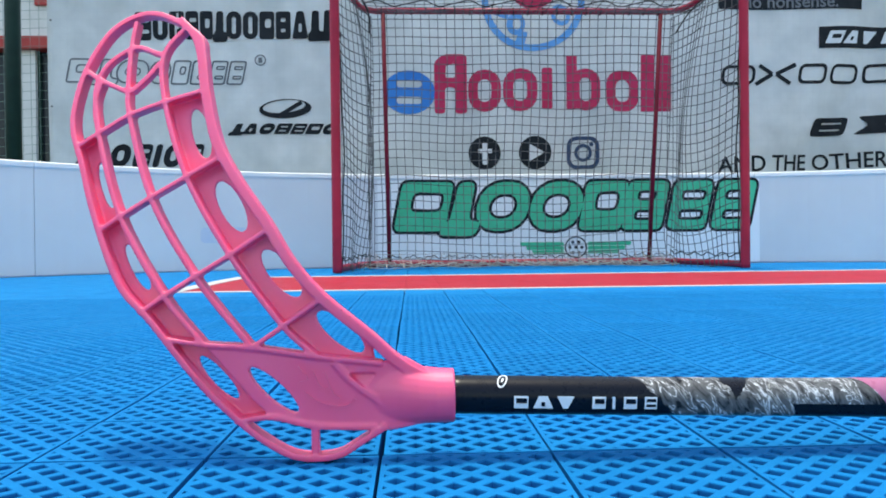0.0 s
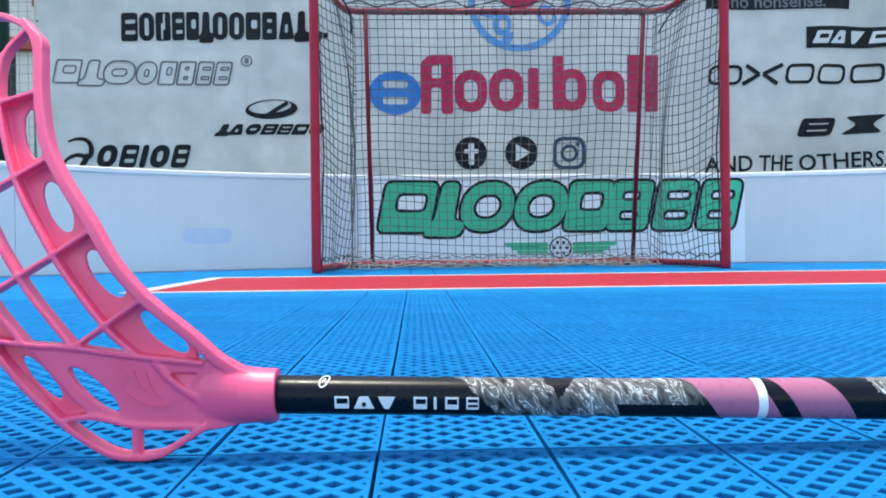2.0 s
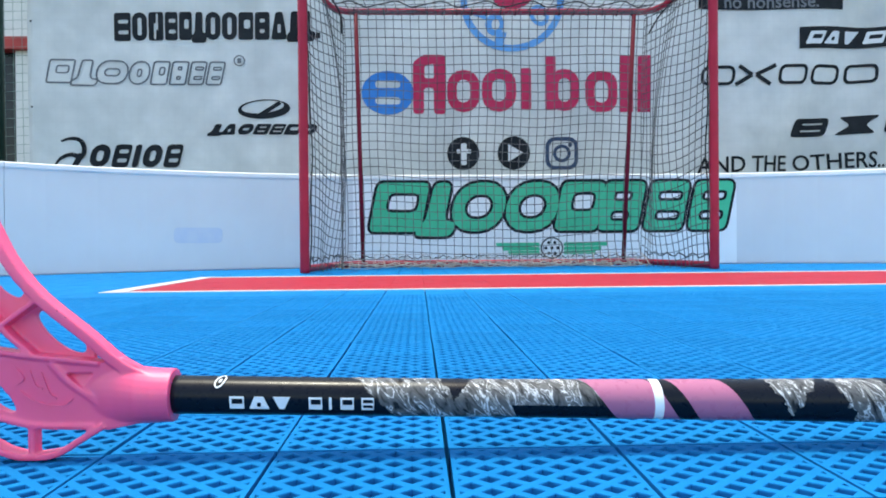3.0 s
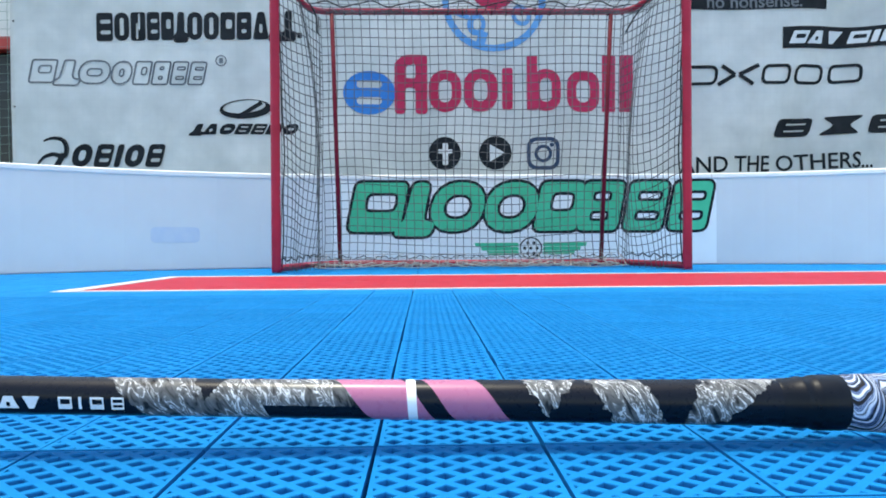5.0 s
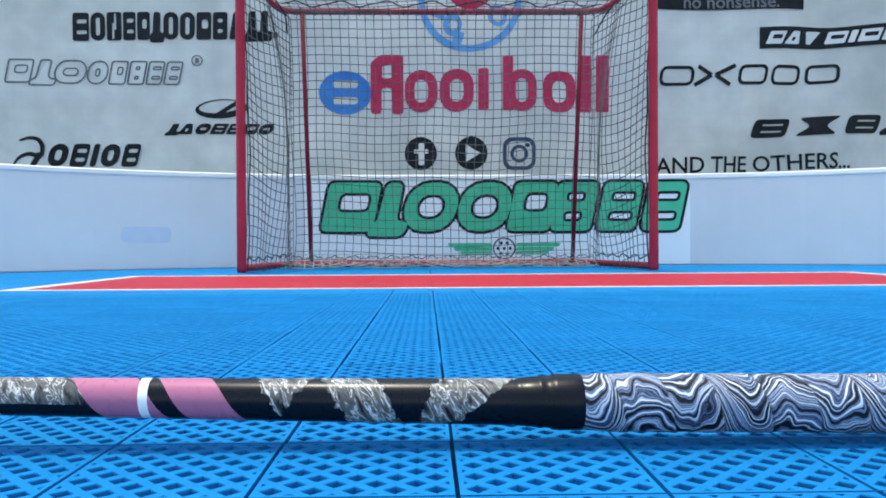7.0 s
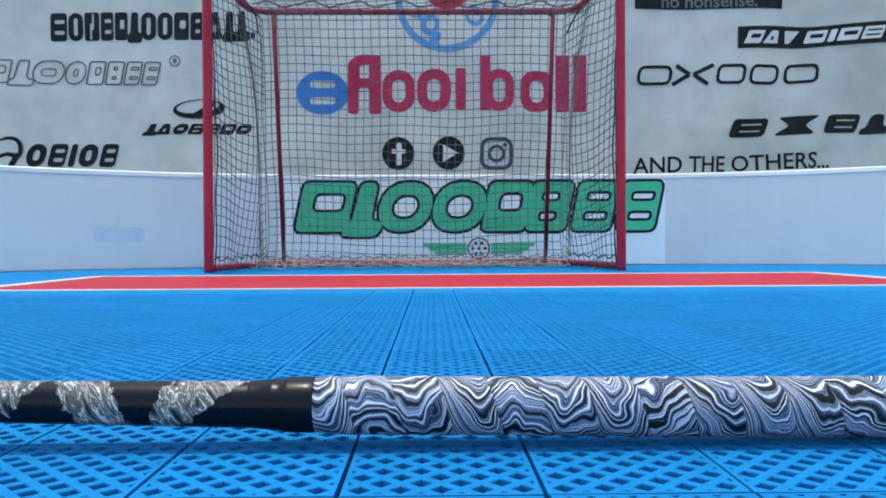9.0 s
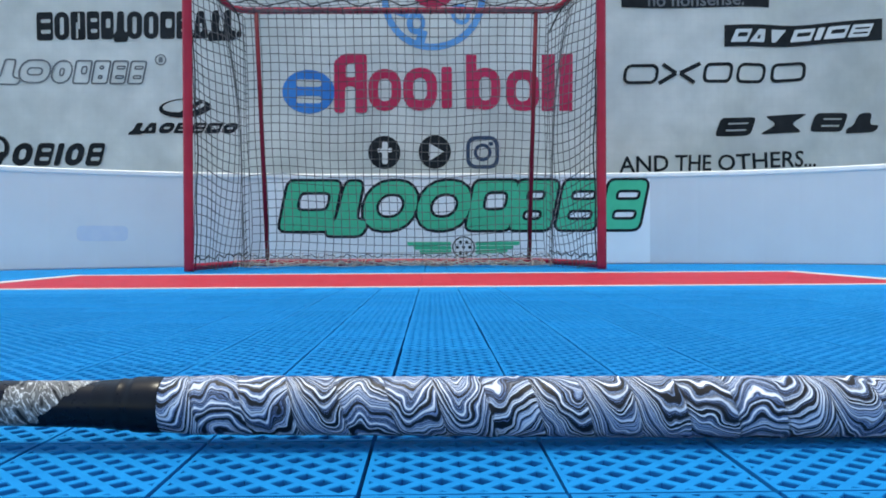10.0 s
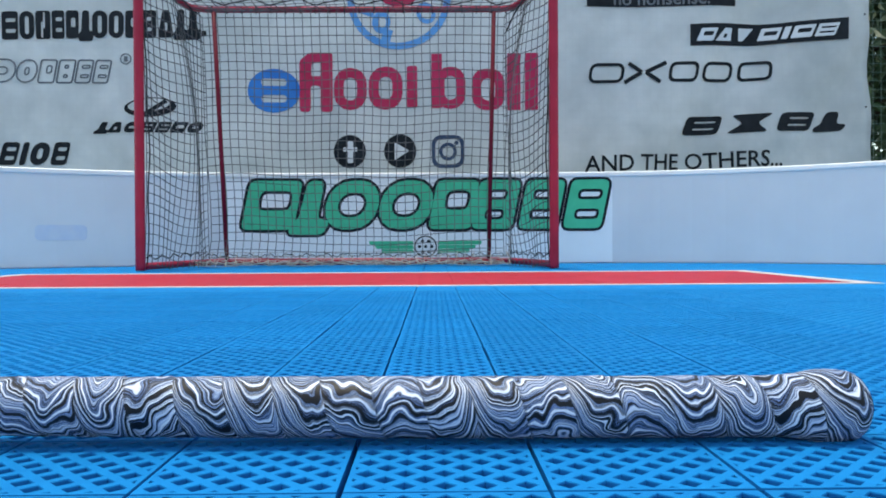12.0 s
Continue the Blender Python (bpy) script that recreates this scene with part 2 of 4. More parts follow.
def grip_material():
    m, t, b = material("marbled_grip_wrap", 0.5)
    b.inputs["Specular IOR Level"].default_value = 0.3
    tc, x, th = round_coords(t)
    wrap = calc(t, "SUBTRACT", calc(t, "MULTIPLY", x, 1 / 0.0262), calc(t, "MULTIPLY", th, 1 / (2 * math.pi)))
    turn = calc(t, "FLOOR", wrap)
    inside = calc(t, "FRACT", wrap)
    n4 = t.nodes.new("ShaderNodeTexNoise")
    n4.noise_dimensions = "4D"
    n4.inputs["Scale"].default_value = 1.0
    n4.inputs["Detail"].default_value = 1.2
    n4.inputs["Distortion"].default_value = 0.3
    cb = t.nodes.new("ShaderNodeCombineXYZ")
    t.links.new(calc(t, "MULTIPLY", x, 60.0), cb.inputs[0])
    t.links.new(calc(t, "MULTIPLY", th, 0.62), cb.inputs[1])
    t.links.new(cb.outputs[0], n4.inputs["Vector"])
    t.links.new(calc(t, "MULTIPLY", turn, 0.61), n4.inputs["W"])
    # combed marbling: lines hang in folds across each turn of the wrap, each turn shifted against the last
    white = t.nodes.new("ShaderNodeTexWhiteNoise")
    white.noise_dimensions = "1D"
    t.links.new(turn, white.inputs["W"])
    off = calc(t, "SUBTRACT", calc(t, "MULTIPLY_ADD", white.outputs["Value"], 0.3, inside), 0.65)
    other = t.nodes.new("ShaderNodeTexWhiteNoise")
    other.noise_dimensions = "1D"
    t.links.new(calc(t, "ADD", turn, 37.5), other.inputs["W"])
    deep = calc(t, "MULTIPLY_ADD", other.outputs["Value"], 13.0, -3.5)
    lean = calc(t, "MULTIPLY", off, calc(t, "MULTIPLY_ADD", white.outputs["Value"], 5.0, -2.5))
    hang = calc(t, "ADD", lean, calc(t, "MULTIPLY", calc(t, "MULTIPLY", off, off), deep))
    fold = calc(t, "ADD", hang, calc(t, "MULTIPLY", white.outputs["Value"], 9.0))
    level = calc(t, "ADD", calc(t, "MULTIPLY", n4.outputs["Fac"], 3.2), calc(t, "ADD", fold, calc(t, "MULTIPLY", th, 1.5)))
    streak = calc(t, "MULTIPLY", calc(t, "SUBTRACT", grain(t, 120, 3), 0.5), 0.3)
    level = calc(t, "ADD", level, streak)

    def lines(scale, detail):
        n = t.nodes.new("ShaderNodeTexNoise")
        n.noise_dimensions = "1D"
        n.inputs["Scale"].default_value = scale
        n.inputs["Detail"].default_value = detail
        n.inputs["Roughness"].default_value = 0.62
        t.links.new(level, n.inputs["W"])
        return n.outputs["Fac"]
    # the light tones are tinted blue for light thrown back by floor and sky
    col = ramp(t, lines(3.0, 5.0), ((0.30, (0.002, 0.002, 0.005)), (0.458, (0.003, 0.004, 0.009)), (0.467, (0.07, 0.13, 0.29)), (0.495, (0.24, 0.34, 0.55)), (0.505, (0.008, 0.011, 0.024)), (0.524, (0.28, 0.38, 0.57)), (0.56, (0.62, 0.68, 0.78)), (0.68, (0.86, 0.87, 0.9))))
    thin = ramp(t, lines(8.5, 3.0), ((0.41, (0.03, 0.035, 0.06)), (0.46, (0.6, 0.64, 0.75)), (0.6, (1, 1, 1))))
    shade = t.nodes.new("ShaderNodeMix")
    shade.data_type, shade.blend_type = "RGBA", "MULTIPLY"
    shade.inputs[0].default_value = 0.85
    t.links.new(col, shade.inputs[6])
    t.links.new(thin, shade.inputs[7])
    col = shade.outputs[2]
    edge = calc(t, "LESS_THAN", inside, 0.05)
    col = mixed(t, calc(t, "MULTIPLY", edge, 0.4), col, (0.015, 0.015, 0.018))
    t.links.new(col, b.inputs["Base Color"])
    bp = node(t, "ShaderNodeBump", Strength=0.2, Distance=0.0005)
    t.links.new(grain(t, 1500, 2), bp.inputs["Height"])
    t.links.new(bp.outputs[0], b.inputs["Normal"])
    return m


SHAFT, GRIP = shaft_material(), grip_material()


# ---- building helpers ----
def to_mesh(name, bm, mat, smooth=False):
    me = bpy.data.meshes.new(name)
    bmesh.ops.recalc_face_normals(bm, faces=bm.faces[:])
    bm.to_mesh(me)
    bm.free()
    me.materials.append(mat)
    if smooth:
        me.shade_smooth()
    return me


def thing(name, at, label, category, group="", kind=""):
    ob = new(name)
    ob.location = at
    return tagged(ob, label, category, group, kind)


def part(name, bm, mat, parent, label="", smooth=False):
    """Links a bmesh, in world places, as one mesh under a thing or a part."""
    ob = new(name, to_mesh(name, bm, mat, smooth))
    ob.parent = parent
    if parent.type == "EMPTY":
        ob.matrix_parent_inverse = Matrix.Translation(parent.location).inverted()
    return tagged(ob, label)


def solo(name, bm, mat, label="", category="", group="", kind="", smooth=False):
    return tagged(new(name, to_mesh(name, bm, mat, smooth)), label, category, group, kind)


def box(bm, x0, x1, y0, y1, z0, z1, bevel=0.0):
    g = bmesh.ops.create_cube(bm, size=1, matrix=Matrix.LocRotScale(((x0 + x1) / 2, (y0 + y1) / 2, (z0 + z1) / 2), None, (x1 - x0, y1 - y0, z1 - z0)))
    if bevel:
        edges = {e for v in g["verts"] for e in v.link_edges}
        bmesh.ops.bevel(bm, geom=list(edges), offset=bevel, segments=2, affect="EDGES", profile=0.6)
    return bm


def smooth_line(pts, steps=8):
    """Catmull-Rom through the points."""
    p = [Vector(q) for q in pts]
    p = [2 * p[0] - p[1], *p, 2 * p[-1] - p[-2]]
    out = []
    for i in range(1, len(p) - 2):
        for k in range(steps):
            u = k / steps
            out.append(0.5 * (2 * p[i] + (p[i + 1] - p[i - 1]) * u + (2 * p[i - 1] - 5 * p[i] + 4 * p[i + 1] - p[i + 2]) * u * u + (3 * p[i] - p[i - 1] - 3 * p[i + 1] + p[i + 2]) * u ** 3))
    return out + [p[-2]]


def tube(bm, pts, r, sides=10, caps=True):
    """A round bar along the points; r may be one radius or one for each point."""
    pts = [Vector(q) for q in pts]
    radii = r if isinstance(r, (list, tuple)) else [r] * len(pts)
    rings, up = [], None
    for i, p in enumerate(pts):
        d = (pts[min(i + 1, len(pts) - 1)] - pts[max(i - 1, 0)]).normalized()
        if up is None:
            up = d.orthogonal().normalized()
        up = (up - d * up.dot(d)).normalized()
        side = d.cross(up)
        rings.append([bm.verts.new(p + (up * math.cos(2 * math.pi * k / sides) + side * math.sin(2 * math.pi * k / sides)) * radii[i]) for k in range(sides)])
    for q0, q1 in zip(rings, rings[1:]):
        for k in range(sides):
            bm.faces.new((q0[k], q0[(k + 1) % sides], q1[(k + 1) % sides], q1[k]))
    if caps:
        bm.faces.new(rings[0][::-1])
        bm.faces.new(rings[-1])
    return bm


def plate(bm, loops, place, d0, d1):
    """A flat piece with holes: loops in 2D, laid out by place(u, v, depth)."""
    flat = [Vector((p[0], p[1], 0)) for lp in loops for p in lp]
    front = [bm.verts.new(place(p.x, p.y, d0)) for p in flat]
    back = [bm.verts.new(place(p.x, p.y, d1)) for p in flat]
    for tri in tessellate_polygon([[Vector((p[0], p[1], 0)) for p in lp] for lp in loops]):
        bm.faces.new([front[i] for i in tri])
        bm.faces.new([back[i] for i in reversed(tri)])
    k = 0
    for lp in loops:
        n = len(lp)
        for i in range(n):
            j = (i + 1) % n
            bm.faces.new((front[k + i], front[k + j], back[k + j], back[k + i]))
        k += n
    return bm


def oval(cx, cy, a, b, turn=0.0, n=20):
    c, s = math.cos(turn), math.sin(turn)
    return [(cx + a * math.cos(q) * c - b * math.sin(q) * s, cy + a * math.cos(q) * s + b * math.sin(q) * c) for q in (2 * math.pi * i / n for i in range(n))]


def rounded(x0, x1, z0, z1, r, slant=0.0, n=5):
    """A rounded block, leaning by slant."""
    r = min(r, (x1 - x0) / 2.01, (z1 - z0) / 2.01)
    out = []
    for cx, cz, q in ((x1 - r, z1 - r, 0), (x0 + r, z1 - r, 90), (x0 + r, z0 + r, 180), (x1 - r, z0 + r, 270)):
        for i in range(n):
            w = radians(q + 90 * i / (n - 1))
            px, pz = cx + r * math.cos(w), cz + r * math.sin(w)
            out.append((px + slant * (pz - (z0 + z1) / 2), pz))
    return out


# ---- ground and court floor ----
TILE, TX0, TY0 = 0.0918, 0.270, -2.652
bm = bmesh.new()
box(bm, -600, 600, -600, 600, -0.5, -0.05)
solo("ground", bm, GROUND, "dark worn asphalt ground round the court", "ground", kind="structure")
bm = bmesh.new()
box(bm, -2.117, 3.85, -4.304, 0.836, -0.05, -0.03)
solo("floor", bm, UNDER_SHADE, "base under the blue sports tiles, coloured near black for the shade in their openings", "floor", kind="structure")
floor = bpy.data.objects["floor"]

# ---- rink boards: straight behind the goal, rounded at both corners ----
BOARD_Y, BOARD_H, BOARD_T = 0.788, 0.449, 0.035
CORNER_L, RAD_L, CORNER_R, RAD_R = 0.61, 2.6, 1.755, 2.0


def board_line():
    pts = [(CORNER_L - RAD_L, -4.25), (CORNER_L - RAD_L, -2.6)]
    pts += [(CORNER_L - RAD_L * math.cos(q), BOARD_Y - RAD_L + RAD_L * math.sin(q)) for q in (radians(90 * i / 20) for i in range(21))]
    pts += [(1.2, BOARD_Y)]
    pts += [(CORNER_R + RAD_R * math.sin(q), BOARD_Y - RAD_R + RAD_R * math.cos(q)) for q in (radians(90 * i / 20) for i in range(21))]
    pts += [(CORNER_R + RAD_R, -2.6), (CORNER_R + RAD_R, -4.25)]
    return [Vector((x, y, 0)) for x, y in pts]


def along(line, spacing):
    """Points at even steps along a line in plan."""
    out, left = [line[0]], spacing
    for p, q in zip(line, line[1:]):
        d, gone = (q - p).length, 0.0
        while d - gone >= left:
            gone += left
            out.append(p.lerp(q, gone / d))
            left = spacing
        left -= d - gone
    return out


def sweep(bm, pts, profile):
    """A profile (outwards, up) carried along a line in plan."""
    rings = []
    for i, p in enumerate(pts):
        d = (pts[min(i + 1, len(pts) - 1)] - pts[max(i - 1, 0)]).normalized()
        out = Vector((-d.y, d.x, 0))
        rings.append([bm.verts.new(p + out * u + Vector((0, 0, v))) for u, v in profile])
    n = len(profile)
    for q0, q1 in zip(rings, rings[1:]):
        for k in range(n):
            bm.faces.new((q0[k], q0[(k + 1) % n], q1[(k + 1) % n], q1[k]))
    bm.faces.new(rings[0][::-1])
    bm.faces.new(rings[-1])
    return bm


boards = thing("wall_boards", (0, BOARD_Y, 0), "low white plastic rink boards with rounded corners", "rink boards", kind="structure")
line = along(board_line(), 0.05)
joints = [min(range(len(line)), key=lambda i: (line[i] - Vector(q)).length) for q in ((-1.2, 0.08, 0), (2.013, 0.771, 0))]
cuts = [0, *range(joints[0] % 40, joints[0], 40), *joints, *range(joints[1] + 40, len(line), 40), len(line) - 1]
for c0, c1 in zip(cuts, cuts[1:]):
    if c1 - c0 < 2:
        continue
    pts = [p.copy() for p in line[c0:c1 + 1]]
    pts[0] = pts[0].lerp(pts[1], 0.02)
    pts[-1] = pts[-1].lerp(pts[-2], 0.02)
    bm = bmesh.new()
    sweep(bm, pts, [(0.004, 0.0), (0.0, 0.006), (0.0, BOARD_H - 0.026), (BOARD_T, BOARD_H - 0.026), (BOARD_T, 0.0)])
    board = part("board_panel", bm, BOARD, boards)
    bm = bmesh.new()
    sweep(bm, pts, [(-0.005, BOARD_H - 0.026), (-0.008, BOARD_H - 0.02), (-0.006, BOARD_H - 0.005), (0.002, BOARD_H), (BOARD_T, BOARD_H), (BOARD_T + 0.006, BOARD_H - 0.008), (BOARD_T + 0.006, BOARD_H - 0.026)])
    part("top_rail", bm, RAIL, board, "white rounded top rail")


def board_face(x):
    """Where the boards' inner face lies at that x."""
    if x < CORNER_L:
        return BOARD_Y - RAD_L + math.sqrt(RAD_L ** 2 - (x - CORNER_L) ** 2)
    if x > CORNER_R:
        return BOARD_Y - RAD_R + math.sqrt(RAD_R ** 2 - (x - CORNER_R) ** 2)
    return BOARD_Y


def on_board(u, v, d):
    return (u, board_face(u) - 0.0045 + d, v)


def draped(bm, loops, place, d0, d1, step=0.045):
    """A flat piece with holes, split finely enough to follow a curved support."""
    piece = bmesh.new()
    plate(piece, loops, lambda u, v, d: (u, v, d), d0, d1)
    for _ in range(6):
        long = [e for e in piece.edges if e.calc_length() > step]
        if not long:
            break
        bmesh.ops.subdivide_edges(piece, edges=long, cuts=1)
        bmesh.ops.triangulate(piece, faces=[f for f in piece.faces if len(f.verts) > 4])
    for v in piece.verts:
        v.co = place(*v.co)
    held = bpy.data.meshes.new("held")
    piece.to_mesh(held)
    piece.free()
    bm.from_mesh(held)
    bpy.data.meshes.remove(held)
    return bm


def ring_glyph(x0, x1, z0, z1, w, r, slant):
    """A rounded ring."""
    inner = [(x, z) for x, z in rounded(x0 + w, x1 - w, z0 + w, z1 - w, r * 0.6, slant)]
    return [rounded(x0, x1, z0, z1, r, slant), inner[::-1]]


def blunt(loop, r):
    """Rounds the corners of a loop."""
    out, n = [], len(loop)
    for i in range(n):
        p, a, b = Vector(loop[i]), Vector(loop[i - 1]), Vector(loop[(i + 1) % n])
        k = min(r, (a - p).length * 0.45, (b - p).length * 0.45)
        q0, q1 = p + (a - p).normalized() * k, p + (b - p).normalized() * k
        out += [tuple((1 - u) ** 2 * q0 + 2 * u * (1 - u) * p + u * u * q1) for u in (0, 0.35, 0.65, 1)]
    return out


def hole(x0, x1, z0, z1):
    return [(x0, z0), (x0, z1), (x1, z1), (x1, z0)]


def block_shape(kind, sx, sz):
    """Plain blocks with slits and openings in a unit square: the first loop is the outside."""
    full = [(0, 0), (1, 0), (1, 1), (0, 1)]
    gap = (1 - 3 * sz) / 2
    if kind == "double_slit":
        return [full, hole(sx * 0.75, 1 - sx * 0.4, sz, sz + gap), hole(sx * 0.75, 1 - sx * 0.4, 1 - sz - gap, 1 - sz)]
    if kind == "single_slit":
        return [full, hole(sx, 1 - sx * 0.6, 0.4, 1 - sz * 1.1)]
    if kind == "two_holes":
        return [full, hole(sx * 0.9, 1 - sx * 0.9, sz, sz + gap), hole(sx * 0.9, 1 - sx * 0.9, 1 - sz - gap, 1 - sz)]
    if kind == "footed":
        return [[(-0.16, -0.1), (1.2, -0.1), (1.35, sz), (0.86, sz * 1.1), (0.86, 1), (0.22, 1), (0.12, sz * 1.1), (-0.16, sz * 0.7)]]
    if kind == "upright_slits":
        return [full, hole(sx, sx + 0.14, 0.05, 0.62), hole(1 - sx - 0.14, 1 - sx, 0.38, 0.95)]
    if kind == "wedge_up":
        return [[(0, 0), (1, 0), (0.72, 1), (0.28, 1)], hole(0.4, 0.6, sz, 0.55)]
    if kind == "wedge_down":
        return [[(0.36, 0), (0.64, 0), (1, 1), (0, 1)]]
    if kind == "waist":
        return [[(0, 0), (1, 0), (0.66, 0.5), (1, 1), (0, 1), (0.34, 0.5)]]
    return [full]


SHAPES = {"e": "double_slit", "f": "single_slit", "r": "single_slit", "b": "two_holes", "l": "footed", "s": "double_slit", "n": "upright_slits", "a": "wedge_up", "t": "wedge_down", "x": "waist", "|": "full"}


def grown(loops, by):
    """Outer loop moved outwards, holes inwards."""
    out = []
    for lp in loops:
        n, new_loop = len(lp), []
        for i in range(n):
            k0, k1 = i - 1, (i + 1) % n
            while (Vector(lp[i]) - Vector(lp[k0])).length < 1e-7:
                k0 -= 1
            while (Vector(lp[k1]) - Vector(lp[i])).length < 1e-7:
                k1 = (k1 + 1) % n
            d = (Vector(lp[k1]) - Vector(lp[k0])).normalized()
            new_loop.append((lp[i][0] + d.y * by, lp[i][1] - d.x * by))
        out.append(new_loop)
    return out


def run_of(kinds, x0, x1, z0, z1, w, r, slant, gap=0.008, widths=None, level=0.2):
    """Abstract blocks and rings side by side in one line; level is the share of the height that a level stroke takes."""
    widths = widths or [1.0] * len(kinds)
    unit = (x1 - x0 - gap * (len(kinds) - 1)) / sum(widths)
    out, x, mid = [], x0, (z0 + z1) / 2
    for k, wd in zip(kinds, widths):
        a, b = x, x + unit * wd
        if k == "o":
            out.append(ring_glyph(a, b, z0, z1, w, r, slant))
        else:
            loops = [[(a + (b - a) * u, z0 + (z1 - z0) * v) for u, v in lp] for lp in block_shape(SHAPES[k], min(0.4, w / (b - a)), level)]
            loops = [blunt(lp, r * 0.3) for i, lp in enumerate(loops)]
            out.append([[(px + slant * (pz - mid), pz) for px, pz in lp] for lp in loops])
        x = b + gap
    return out


# ---- banner on the boards ----
bm = bmesh.new()
draped(bm, [rounded(0.125, 2.012, 0.006, BOARD_H - 0.03, 0.004)], on_board, 0.0, 0.003)
banner = solo("board_banner", bm, VINYL, "white vinyl banner with a green emblem on the rink boards", "banner")
signs = []
for k, x0, x1 in (("f", 0.222, 0.475), ("l", 0.47, 0.60), ("o", 0.608, 0.868), ("o", 0.872, 1.132), ("r", 1.13, 1.345), ("b", 1.342, 1.545), ("e", 1.572, 1.765), ("e", 1.792, 1.98)):
    signs += run_of(k, x0, x1, 0.170, 0.412, 0.062, 0.11, 0.2, level=0.2)
for i, g in enumerate(signs):
    d = -0.0005 * (i % 2)
    bm = bmesh.new()
    draped(bm, grown(g, 0.0125), on_board, -0.0012 + d, 0.0002)
    part("print_outline", bm, INK, banner, "black outline of a green print block")
    bm = bmesh.new()
    draped(bm, grown(g, -0.0015), on_board, -0.0026 + d, -0.0008)
    part("print_block", bm, GREEN, banner, "green slanted print block")
for sgn in (-1, 1):
    bm = bmesh.new()
    for i, (z, l) in enumerate(((0.104, 0.215), (0.084, 0.185), (0.064, 0.155))):
        x0, x1 = sorted((1.096 + sgn * 0.06, 1.096 + sgn * (0.06 + l)))
        draped(bm, [rounded(x0, x1, z - 0.0092, z + 0.0092, 0.004, 0.3 * sgn)], on_board, -0.002, 0.0002)
    part("print_wing", bm, GREEN, banner, "green winged bars")
bm = bmesh.new()
draped(bm, [oval(1.096, 0.086, 0.056, 0.054), oval(1.096, 0.086, 0.05, 0.048)[::-1]], on_board, -0.003, 0.0002)
for i in range(7):
    q = i * 2 * math.pi / 6
    k = 0 if i == 6 else 0.03
    draped(bm, [oval(1.096 + k * math.cos(q), 0.086 + k * math.sin(q), 0.008, 0.008, 0, 10)], on_board, -0.003, 0.0002)
part("print_ball", bm, INK, banner, "black ball outline with dots")

bm = bmesh.new()
draped(bm, [rounded(-0.645, -0.455, 0.124, 0.194, 0.02)], on_board, 0.0012, 0.004)
solo("smear", bm, GHOST, "faint bluish smear on the white rink board", "smear")

# ---- printed mesh sheet hung behind the boards ----
SHEET_Y = 1.15


def wave(x, z):
    return (0.014 * math.sin(2.1 * x + 0.8 * z) + 0.009 * math.sin(4.6 * x - 2.2 * z + 1) + 0.075 * math.exp(-((x - 2.72 - (z - 0.9) * 0.55) / 0.2) ** 2) + 0.03 * math.exp(-((x - 3.25 - (z - 0.75) * 0.8) / 0.12) ** 2) * (1 if z < 1.1 else math.exp(-((z - 1.1) / 0.15) ** 2))
            - 0.012 * math.exp(-((x - 1.9) / 0.2) ** 2) + 0.008 * math.sin(7.3 * x + 3 * z))


def on_sheet(u, v, d):
    return (u, SHEET_Y + wave(u, v) + d, v)


bm = bmesh.new()
nx, nz, sx0, sx1, sz0, sz1 = 160, 72, -1.605, 3.5, -0.049, 2.3
grid = [[bm.verts.new(on_sheet(sx0 + (sx1 - sx0) * i / nx + (0.004 * math.sin(j * 0.55) + 0.03 - 0.04 * j / nz) * (i / nx) ** 30, sz0 + (sz1 - sz0) * j / nz, 0)) for i in range(nx + 1)] for j in range(nz + 1)]
for j in range(nz):
    for i in range(nx):
        bm.faces.new((grid[j][i], grid[j][i + 1], grid[j + 1][i + 1], grid[j + 1][i]))
sheet = solo("mesh_banner", bm, SHEET, "large white mesh sheet with dark sponsor prints behind the boards", "banner", smooth=True)
thick = sheet.modifiers.new("thickness", "SOLIDIFY")
thick.thickness, thick.offset = 0.002, 1.0


def printed(name, glyphs, mat, label, slope=0.0, x_ref=0.0, depth=0.004):
    bm = bmesh.new()

    def place(u, v, d):
        return on_sheet(u, v + slope * (u - x_ref), d)
    for g in glyphs:
        draped(bm, g, place, -depth - 0.001, -depth)
    return part(name, bm, mat, sheet, label)


def bar(x0, z0, x1, z1, w):
    d = Vector((x1 - x0, z1 - z0)).normalized() * w / 2
    return [[(x0 - d.y, z0 + d.x), (x0 + d.y, z0 - d.x), (x1 + d.y, z1 - d.x), (x1 - d.y, z1 + d.x)]]


printed("print_strip", run_of("sonefloorball", -1.156, -0.12, 1.196, 1.345, 0.028, 0.05, 0.0, 0.008, [1.1, 1, 1, 0.85, 0.85, 0.7, 1, 1, 1, 1, 1.1, 0.75, 0.75], 0.24) + [[rounded(-0.1, -0.075, 1.196, 1.226, 0.003)]], INK, "heavy black condensed sponsor strip", 0.018, -1.15)
for g in run_of("flo", -1.5, -1.085, 0.966, 1.095, 0.042, 0.06, 0.2, 0.006, [1, 0.7, 1.2], 0.22) + run_of("orbee", -1.085, -0.585, 0.966, 1.095, 0.042, 0.06, 0.2, 0.006, [1.2, 1, 1, 0.95, 0.95], 0.22):
    printed("print_outline", [[g[0], grown(g[:1], -0.009)[0][::-1]]] + [[grown([lp], 0.0)[0][::-1], grown([lp], 0.008)[0]] for lp in g[1:]], INK_GREY, "grey outlined sponsor block", -0.012, -1.0)
